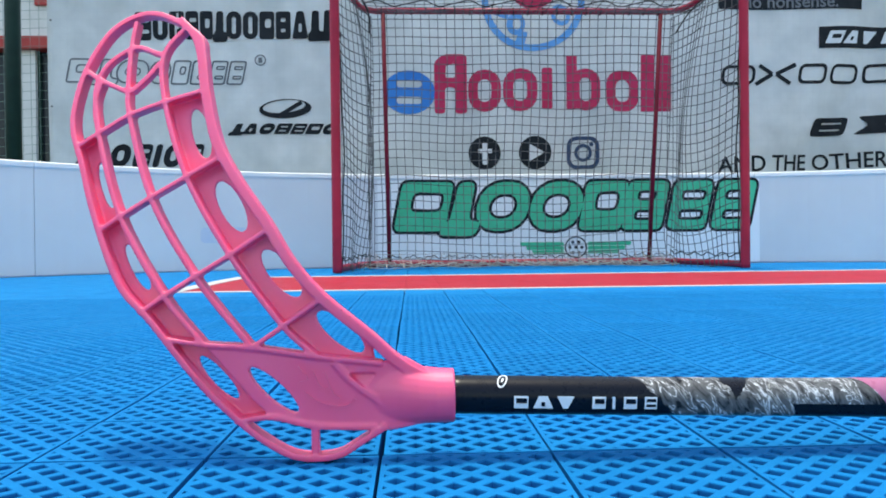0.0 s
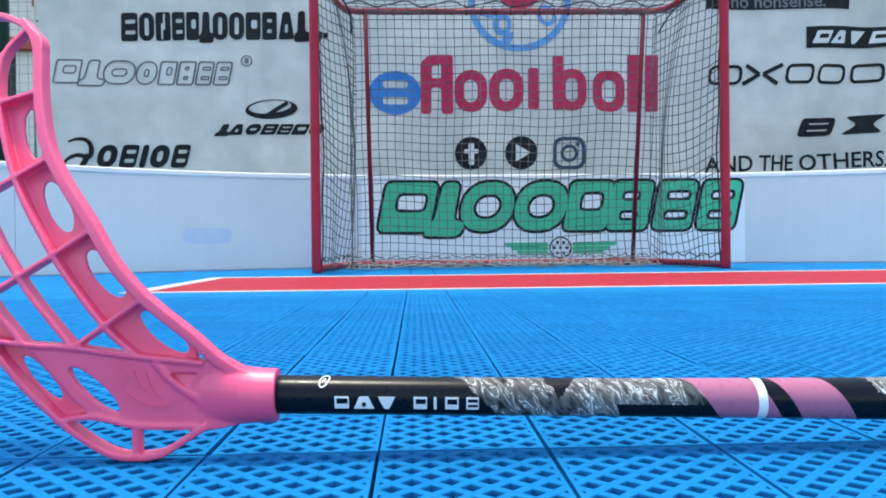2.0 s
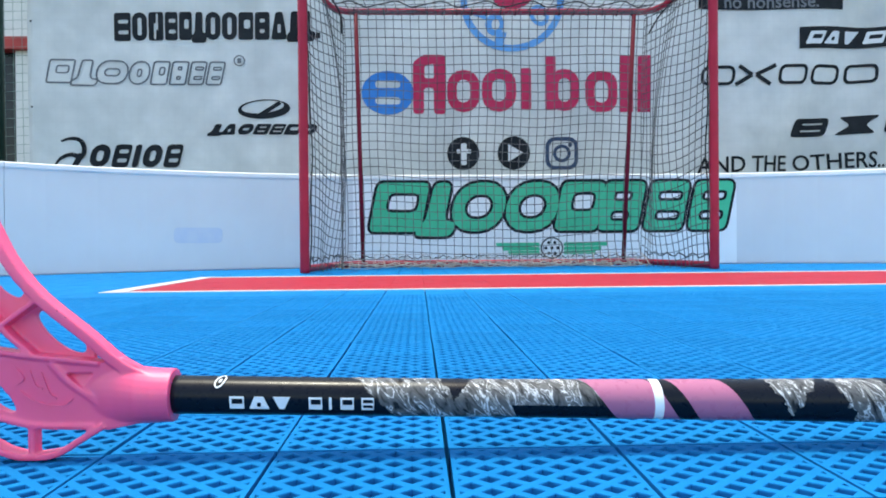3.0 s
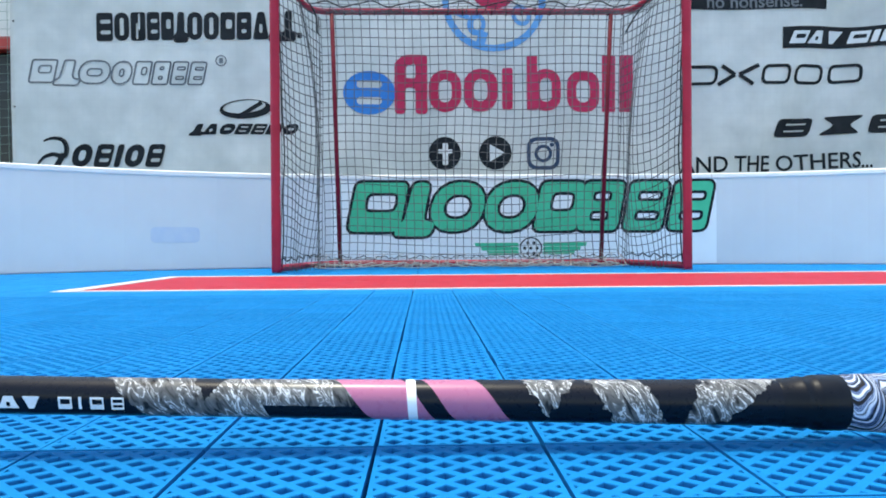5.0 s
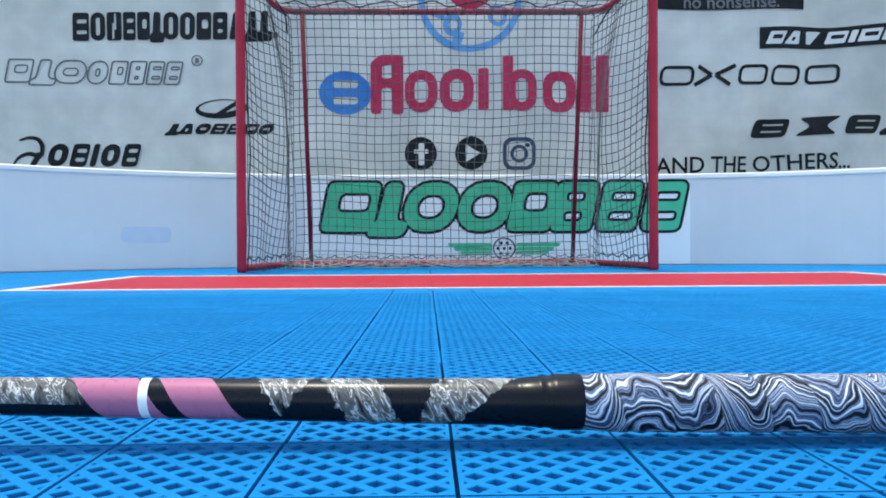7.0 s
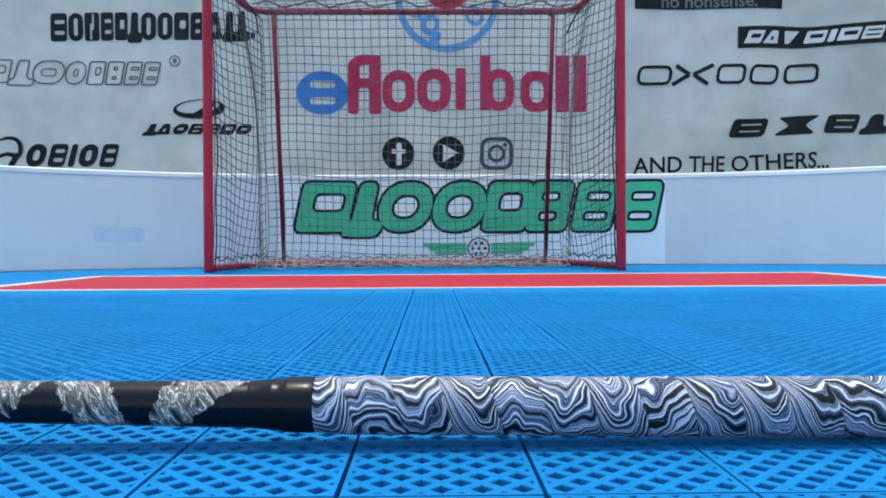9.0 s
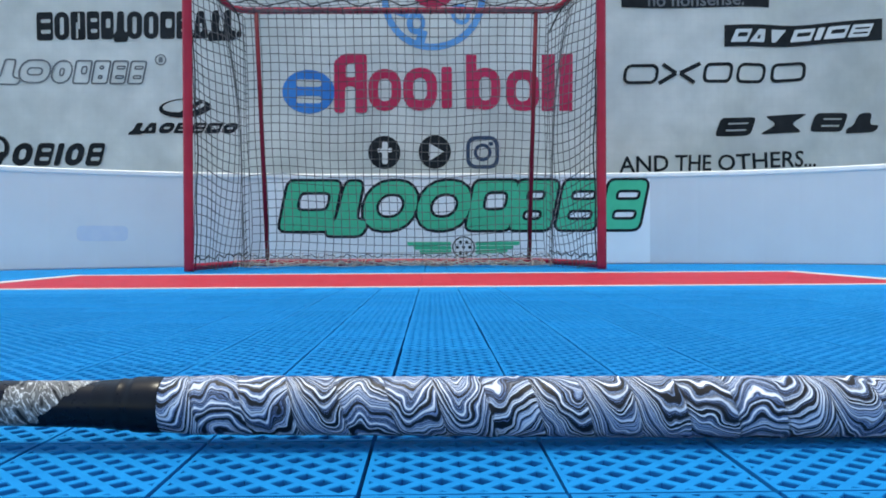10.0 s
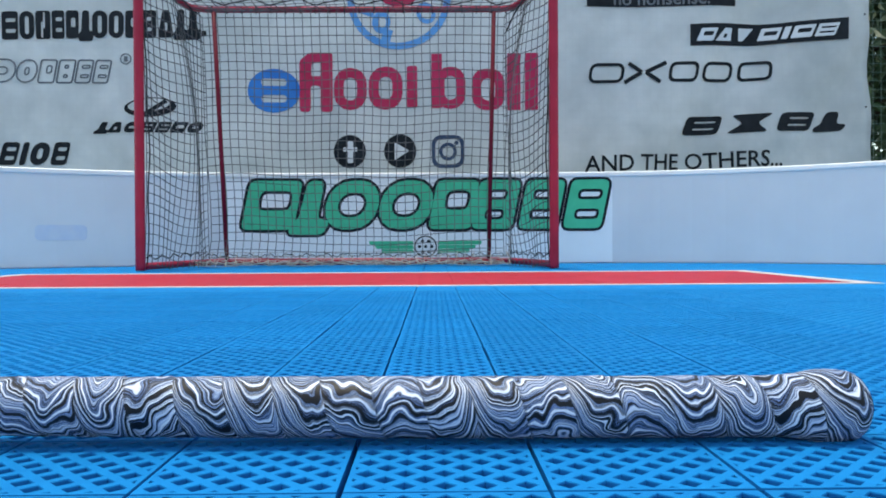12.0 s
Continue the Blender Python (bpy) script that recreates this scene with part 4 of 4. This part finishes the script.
# pressed mark and raised flourish on the blade
bm = bmesh.new()
for i in range(4):
    u, v = 250.5 + i * 4.1, 78.4 - i * 3.55
    plate(bm, [rounded(u - 0.9, u + 0.9, v - 0.8, v + 0.8, 0.4, 0.4)], on_blade, 0.05, 0.9)
part("stamp", bm, STAMP, blade, "small dark stamped marks")
bm = bmesh.new()
for pts in ([(228, 50), (233, 44), (229, 41)], [(236, 48), (239, 40), (243, 38)], [(242, 47), (246, 36), (250, 33)], [(231, 37), (240, 31), (252, 29), (258, 33)]):
    rib(bm, pts, 1.1, 0.8, 2.6, 5)
part("raised_flourish", bm, PINK, blade, "raised moulded flourish")


def axis_point(x):
    return (x, AXY, axis_z(x))


bm = bmesh.new()
tube(bm, [axis_point(0.30 + 0.5 * i / 40) for i in range(41)], [0.0101 + 0.0030 * max(0, (i - 14) / 26) ** 1.2 for i in range(41)], 40)
shaft = part("shaft", bm, SHAFT, stick, "black shaft with torn silver and pink bands", smooth=True)


def on_shaft(u, v, d):
    """u along the shaft, v round its front, from its axis height."""
    q = v / 0.0102
    return (u, AXY - (0.0102 + d) * math.cos(q), axis_z(u) + (0.0102 + d) * math.sin(q))


for k, x0, x1 in (("f", 0.340, 0.3475), ("a", 0.350, 0.3605), ("t", 0.3625, 0.3715), ("f", 0.381, 0.388), ("|", 0.3915, 0.3930), ("f", 0.3975, 0.4045), ("e", 0.4085, 0.4150)):
    bm = bmesh.new()
    for g in run_of(k, x0, x1, -0.0052, 0.0014, 0.0011, 0.001, 0.0, level=0.15):
        plate(bm, g, on_shaft, 0.0004, -0.0002)
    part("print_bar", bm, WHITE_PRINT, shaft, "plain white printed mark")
bm = bmesh.new()
plate(bm, [oval(0.3345, 0.0102, 0.005, 0.0025, radians(70), 16), oval(0.3345, 0.0102, 0.0041, 0.0018, radians(70), 16)[::-1]], on_shaft, 0.0004, -0.0002)
plate(bm, [oval(0.3345, 0.0102, 0.0016, 0.0006, radians(70), 10)], on_shaft, 0.0004, -0.0002)
part("print_mark", bm, WHITE_PRINT, shaft, "small white oval mark")

bm = bmesh.new()
prof = ((0.758, 0.0122), (0.766, 0.0129), (0.7750, 0.0136), (0.7760, 0.0141), (0.7775, 0.0141), (0.7790, 0.0138), (0.7820, 0.0140), (0.7835, 0.0148), (0.7855, 0.0150), (0.794, 0.0151), (0.7985, 0.0151), (0.800, 0.0146))
tube(bm, [axis_point(x) for x, r in prof], [r for x, r in prof], 40)
part("collar", bm, COLLAR, stick, "black ribbed rubber collar", smooth=True)
bm = bmesh.new()
GX0, GX1, NG, NS = 0.7995, 1.3725, 420, 44
rings = []
for i in range(NG + 1):
    x = GX0 + (GX1 - GX0) * i / NG
    swell = 0.0010 * max(0.0, min(1.0, (x - 1.312) / 0.03)) ** 2 + 0.0022 * max(0.0, min(1.0, (x - 1.329) / 0.018)) ** 1.5
    swell *= max(0.0, 1 - max(0.0, (x - 1.352) / 0.06))
    end = max(0.0, (x - 1.3615) / 0.011)
    base = (0.0149 + 0.0009 * min(1.0, (x - GX0) / 0.02) + 0.0008 * min(1.0, max(0.0, (x - 0.9) / 0.2)) + swell) * math.sqrt(max(0.0, 1 - (end * 0.8) ** 2.4))
    ring = []
    for k in range(NS):
        q = 2 * math.pi * k / NS
        f = (x / 0.0262 - q / (2 * math.pi)) % 1.0
        r = base + (0.0006 * (f ** 0.6) - 0.0003) * (1 if end == 0 else 0.3)
        ring.append(bm.verts.new((x, AXY - r * math.sin(q), axis_z(x) + r * math.cos(q))))
    rings.append(ring)
for r0, r1 in zip(rings, rings[1:]):
    for k in range(NS):
        bm.faces.new((r0[k], r0[(k + 1) % NS], r1[(k + 1) % NS], r1[k]))
bm.faces.new(rings[0][::-1])
bm.faces.new(rings[-1])
grip = part("grip", bm, GRIP, stick, "black and white marbled wrapped grip", smooth=True)
bm = bmesh.new()
x = GX1 - 0.002
tube(bm, [axis_point(x), axis_point(x + 0.0026), axis_point(x + 0.0036)], [0.0122, 0.0115, 0.009], 30)
part("end_cap", bm, COLLAR, grip, "black end cap")

# ---- beyond the boards ----
for x in (-1.995, 4.15):
    fence = thing("fence_post", (x, 1.55, -0.05), "dark green metal fence post behind the boards", "fence post", "fence posts")
    bm = bmesh.new()
    tube(bm, [(x, 1.55, -0.05), (x, 1.55, 2.6)], 0.042, 14)
    part("post", bm, FENCE, fence, smooth=True)
    bm = bmesh.new()
    tube(bm, [(x, 1.55, 2.6), (x, 1.55, 2.63), (x, 1.55, 2.65)], [0.047, 0.04, 0.01], 14)
    part("cap", bm, FENCE, fence, smooth=True)
for x0, x1 in ((-4.6, -1.55), (3.45, 6.4)):
    def fence_net(u, v):
        return (x0 + (x1 - x0) * u, 1.6 + 0.03 * math.sin(4 * u + 2 * v), 0.05 + 2.45 * v - 0.05 * math.sin(math.pi * ((u * 2) % 1)) * (1 - v) + 0.02 * math.sin(9 * u))
    solo("fence_net", net_panel(fence_net, 60, 48, 0.0013, 20), FENCE_NET, "green cord ball net between fence posts", "net")

house = thing("pavilion", (-6, 7.5, -0.05), "white pavilion with red fascia and dark glazing", "building")
bm = bmesh.new()
for x0, x1 in ((-10, -8.2), (-6.3, -5.95), (-4.68, -4.47), (-2.9, -2.2)):
    box(bm, x0, x1, 7.0, 7.3, -0.05, 2.62)
box(bm, -10, -2.2, 7.0, 7.3, 2.78, 4.6)
box(bm, -10, -2.2, 7.3, 11.0, -0.05, 4.6)
part("wall", bm, PLASTER, house)
bm = bmesh.new()
box(bm, -10.1, -2.1, 6.9, 7.32, 2.62, 2.78, 0.01)
part("fascia", bm, BAND_RED, house, "red fascia band")
bm = bmesh.new()
box(bm, -4.45, -4.28, 6.95, 7.0, 3.18, 3.55, 0.01)
part("sign", bm, BAND_RED, house, "small red panel")
for x0, x1 in ((-8.2, -6.3), (-5.95, -4.68), (-4.47, -2.9)):
    bm = bmesh.new()
    box(bm, x0, x1, 7.12, 7.16, 0.0, 2.62)
    win = part("window", bm, GLASS, house, "dark glazing")
    bm = bmesh.new()
    for k in range(3):
        xm = x0 + (x1 - x0) * (k / 2)
        box(bm, max(x0, xm - 0.03), min(x1, xm + 0.03), 7.06, 7.12, 0.0, 2.62)
    part("window_frame", bm, FENCE, win)
bm = bmesh.new()
box(bm, -10.3, -1.9, 6.8, 11.2, 4.6, 4.8, 0.03)
part("roof", bm, PLASTER, house)


def tree(at, high, spread, seed):
    rng = random.Random(seed)
    ob = thing("tree", at, "dense dark green tree behind the ball net, one added unseen behind the sheet", "tree", "trees")
    base = Vector(at)
    bm = bmesh.new()
    tube(bm, [base + Vector((0.05 * math.sin(k), 0.04 * math.cos(2 * k), high * 0.7 * k / 6)) for k in range(7)], [0.14 * (1 - 0.11 * k) for k in range(7)], 10)
    tips = []
    for i in range(16):
        z = high * rng.uniform(0.12, 0.7)
        q, l = rng.uniform(0, 6.28), spread * rng.uniform(0.5, 1.0)
        p0 = base + Vector((0, 0, z))
        p1 = p0 + Vector((math.cos(q) * l * 0.5, math.sin(q) * l * 0.5, l * 0.25))
        p2 = p0 + Vector((math.cos(q) * l, math.sin(q) * l, l * rng.uniform(0.2, 0.6)))
        tube(bm, [p0, p1, p2], [0.05, 0.03, 0.012], 6)
        tips += [p1, p2, p1.lerp(p2, 0.5)]
    part("trunk", bm, BARK, ob, smooth=True)
    verts, faces = [], []
    for i in range(5200):
        c = rng.choice(tips) + Vector((rng.gauss(0, 0.3), rng.gauss(0, 0.3), rng.gauss(0, 0.3)))
        if c.z < 0.05:
            continue
        s = rng.uniform(0.03, 0.075)
        m = Euler((rng.uniform(0, 6.28), rng.uniform(0, 6.28), rng.uniform(0, 6.28))).to_matrix()
        k = len(verts)
        verts += [c + m @ Vector(v) * s for v in ((-1, 0, 0), (0, -0.45, 0.12), (1, 0, -0.1), (0, 0.45, 0.12))]
        faces.append((k, k + 1, k + 2, k + 3))
    me = bpy.data.meshes.new("crown")
    me.from_pydata([tuple(v) for v in verts], [], faces)
    me.materials.append(LEAF)
    crown = new("crown", me)
    crown.parent = ob
    crown.matrix_parent_inverse = Matrix.Translation(ob.location).inverted()
    return ob


# the one at (3.2, 3.1) is added out of view to dim the sheet's backlight
for i, (x, y) in enumerate(((4.6, 3.6), (6.2, 4.4), (5.4, 2.9), (3.2, 3.1), (7.2, 6.2))):
    tree((x, y, -0.05), 3.4 + 0.5 * (i % 3), 1.3, 40 + i)

# ---- court markings and tiles ----
RX, RY = (TX0 - 6 * TILE, TX0 + 21 * TILE), (TY0 + 17 * TILE, TY0 + 26 * TILE)
TOP = 0.0


def hole_tile(walls):
    """One sports tile with its diamond openings, centred on its middle."""
    bm = bmesh.new()
    d, half = TILE / 5, TILE / 2 - 0.0011
    inner, hd, low = half - 0.0022, 0.318 * TILE / 5, 0.298 / 0.318
    middles = [((i / 2 - 2.5) * d, (j / 2 - 2.5) * d) for j in range(11) for i in range(11) if (i + j) % 2 == 0]
    for cx, cy in middles:
        out = [bm.verts.new((cx + d / 2 * u, cy + d / 2 * v, 0)) for u, v in ((1, 0), (0, 1), (-1, 0), (0, -1))]
        hole = [bm.verts.new((cx + hd * u, cy + hd * v, 0)) for u, v in ((1, 0), (0, 1), (-1, 0), (0, -1))]
        for k in range(4):
            bm.faces.new((out[k], out[(k + 1) % 4], hole[(k + 1) % 4], hole[k]))
    bmesh.ops.remove_doubles(bm, verts=bm.verts[:], dist=1e-5)
    for n in ((1, 0, 0), (-1, 0, 0), (0, 1, 0), (0, -1, 0)):
        bmesh.ops.bisect_plane(bm, geom=bm.verts[:] + bm.edges[:] + bm.faces[:], plane_co=Vector(n) * inner, plane_no=n, clear_outer=True)
    c0 = [bm.verts.new((inner * u, inner * v, 0)) for u, v in ((1, 1), (-1, 1), (-1, -1), (1, -1))]
    c1 = [bm.verts.new((half * u, half * v, 0)) for u, v in ((1, 1), (-1, 1), (-1, -1), (1, -1))]
    for k in range(4):
        bm.faces.new((c1[k], c1[(k + 1) % 4], c0[(k + 1) % 4], c0[k]))
    bmesh.ops.recalc_face_normals(bm, faces=bm.faces[:])
    if sum(f.normal.z for f in bm.faces) < 0:
        bmesh.ops.reverse_faces(bm, faces=bm.faces[:])
    for f in bm.faces:
        if f.normal.z < 0:
            f.normal_flip()
    if walls:
        rim = [e for e in bm.edges if len(e.link_faces) == 1]
        ext = bmesh.ops.extrude_edge_only(bm, edges=rim)
        for v in ext["geom"]:
            if isinstance(v, bmesh.types.BMVert):
                # a soft bevel round every opening, narrowing it below
                if max(abs(v.co.x), abs(v.co.y)) < half - 0.0005:
                    _, cx, cy = min(((v.co.x - px) ** 2 + (v.co.y - py) ** 2, px, py) for px, py in middles)
                    v.co.x, v.co.y = cx + (v.co.x - cx) * low, cy + (v.co.y - cy) * low
                v.co.z = -0.0005
        ext = bmesh.ops.extrude_edge_only(bm, edges=[e for e in ext["geom"] if isinstance(e, bmesh.types.BMEdge) and len(e.link_faces) == 1])
        for v in ext["geom"]:
            if isinstance(v, bmesh.types.BMVert):
                v.co.z = -0.0295
    return bm


me = bpy.data.meshes.new("tile")
bm = hole_tile(True)
bm.to_mesh(me)
bm.free()
me.materials.append(BLUE)
rng = random.Random(3)
NEAR_X, NEAR_Y = range(-4, 15), range(-1, 14)
for j in NEAR_Y:
    for i in NEAR_X:
        ob = new("tile", me)
        ob.parent = floor
        ob.location = (TX0 + (i + 0.5) * TILE + rng.gauss(0, 0.0003), TY0 + (j + 0.5) * TILE, TOP + rng.uniform(-0.00012, 0.00012))
        ob.rotation_euler = (rng.gauss(0, 0.0012), rng.gauss(0, 0.0012), rng.gauss(0, 0.0025))

bm = hole_tile(True)
bm.verts.index_update()
tv = np.array([v.co[:] for v in bm.verts])
tf = [[v.index for v in f.verts] for f in bm.faces]
bm.free()
rest, flat, red = ([], []), ([], []), ([], [])


def add(store, verts, faces):
    k = len(store[0])
    store[0].extend(map(tuple, verts))
    store[1].extend([q + k for q in f] for f in faces)


h = TILE / 2 - 0.0012
slab_v = np.array([(-h, -h, 0), (h, -h, 0), (h, h, 0), (-h, h, 0), (-h, -h, -0.0295), (h, -h, -0.0295), (h, h, -0.0295), (-h, h, -0.0295)])
slab_f = [(0, 1, 2, 3), (0, 4, 5, 1), (1, 5, 6, 2), (2, 6, 7, 3), (3, 7, 4, 0)]
for j in range(-18, 38):
    for i in range(-26, 39):
        if i in NEAR_X and j in NEAR_Y:
            continue
        at = np.array((TX0 + (i + 0.5) * TILE, TY0 + (j + 0.5) * TILE, TOP + rng.uniform(-0.00012, 0.00012)))
        if -6 <= i < 21 and 17 <= j < 26:
            add(red, slab_v * np.array((1.018, 1.018, 1)) + at, slab_f)
        elif -6 <= j < 15:
            add(rest, tv + at, tf)
        else:
            add(flat, slab_v + at, slab_f)
for store, mat, nm, lb in ((rest, BLUE_FAR_SHEEN, "tiles", "blue perforated sports tiles"), (flat, BLUE_FAR_SHEEN, "tiles", "blue sports tiles"), (red, RED_TILE, "red_tiles", "red sports tiles of the goal area")):
    me = bpy.data.meshes.new(nm)
    me.from_pydata(store[0], [], store[1])
    me.materials.append(mat)
    ob = new(nm, me)
    ob.parent = floor
    tagged(ob, lb, kind="stuff")
for x0, x1, y0, y1 in ((RX[0] - 0.05, RX[1] + 0.05, RY[0] - 0.018, RY[0] + 0.018), (RX[0], RX[1], RY[1] - 0.025, RY[1] + 0.025), (RX[0] - 0.05, RX[0], RY[0] + 0.018, RY[1] + 0.025), (RX[1], RX[1] + 0.05, RY[0] + 0.018, RY[1] + 0.025)):
    bm = bmesh.new()
    box(bm, x0, x1, y0, y1, TOP - 0.006, TOP + 0.0016)
    solo("trim", bm, LINE, "white painted line round the red goal area", "court line", kind="structure")
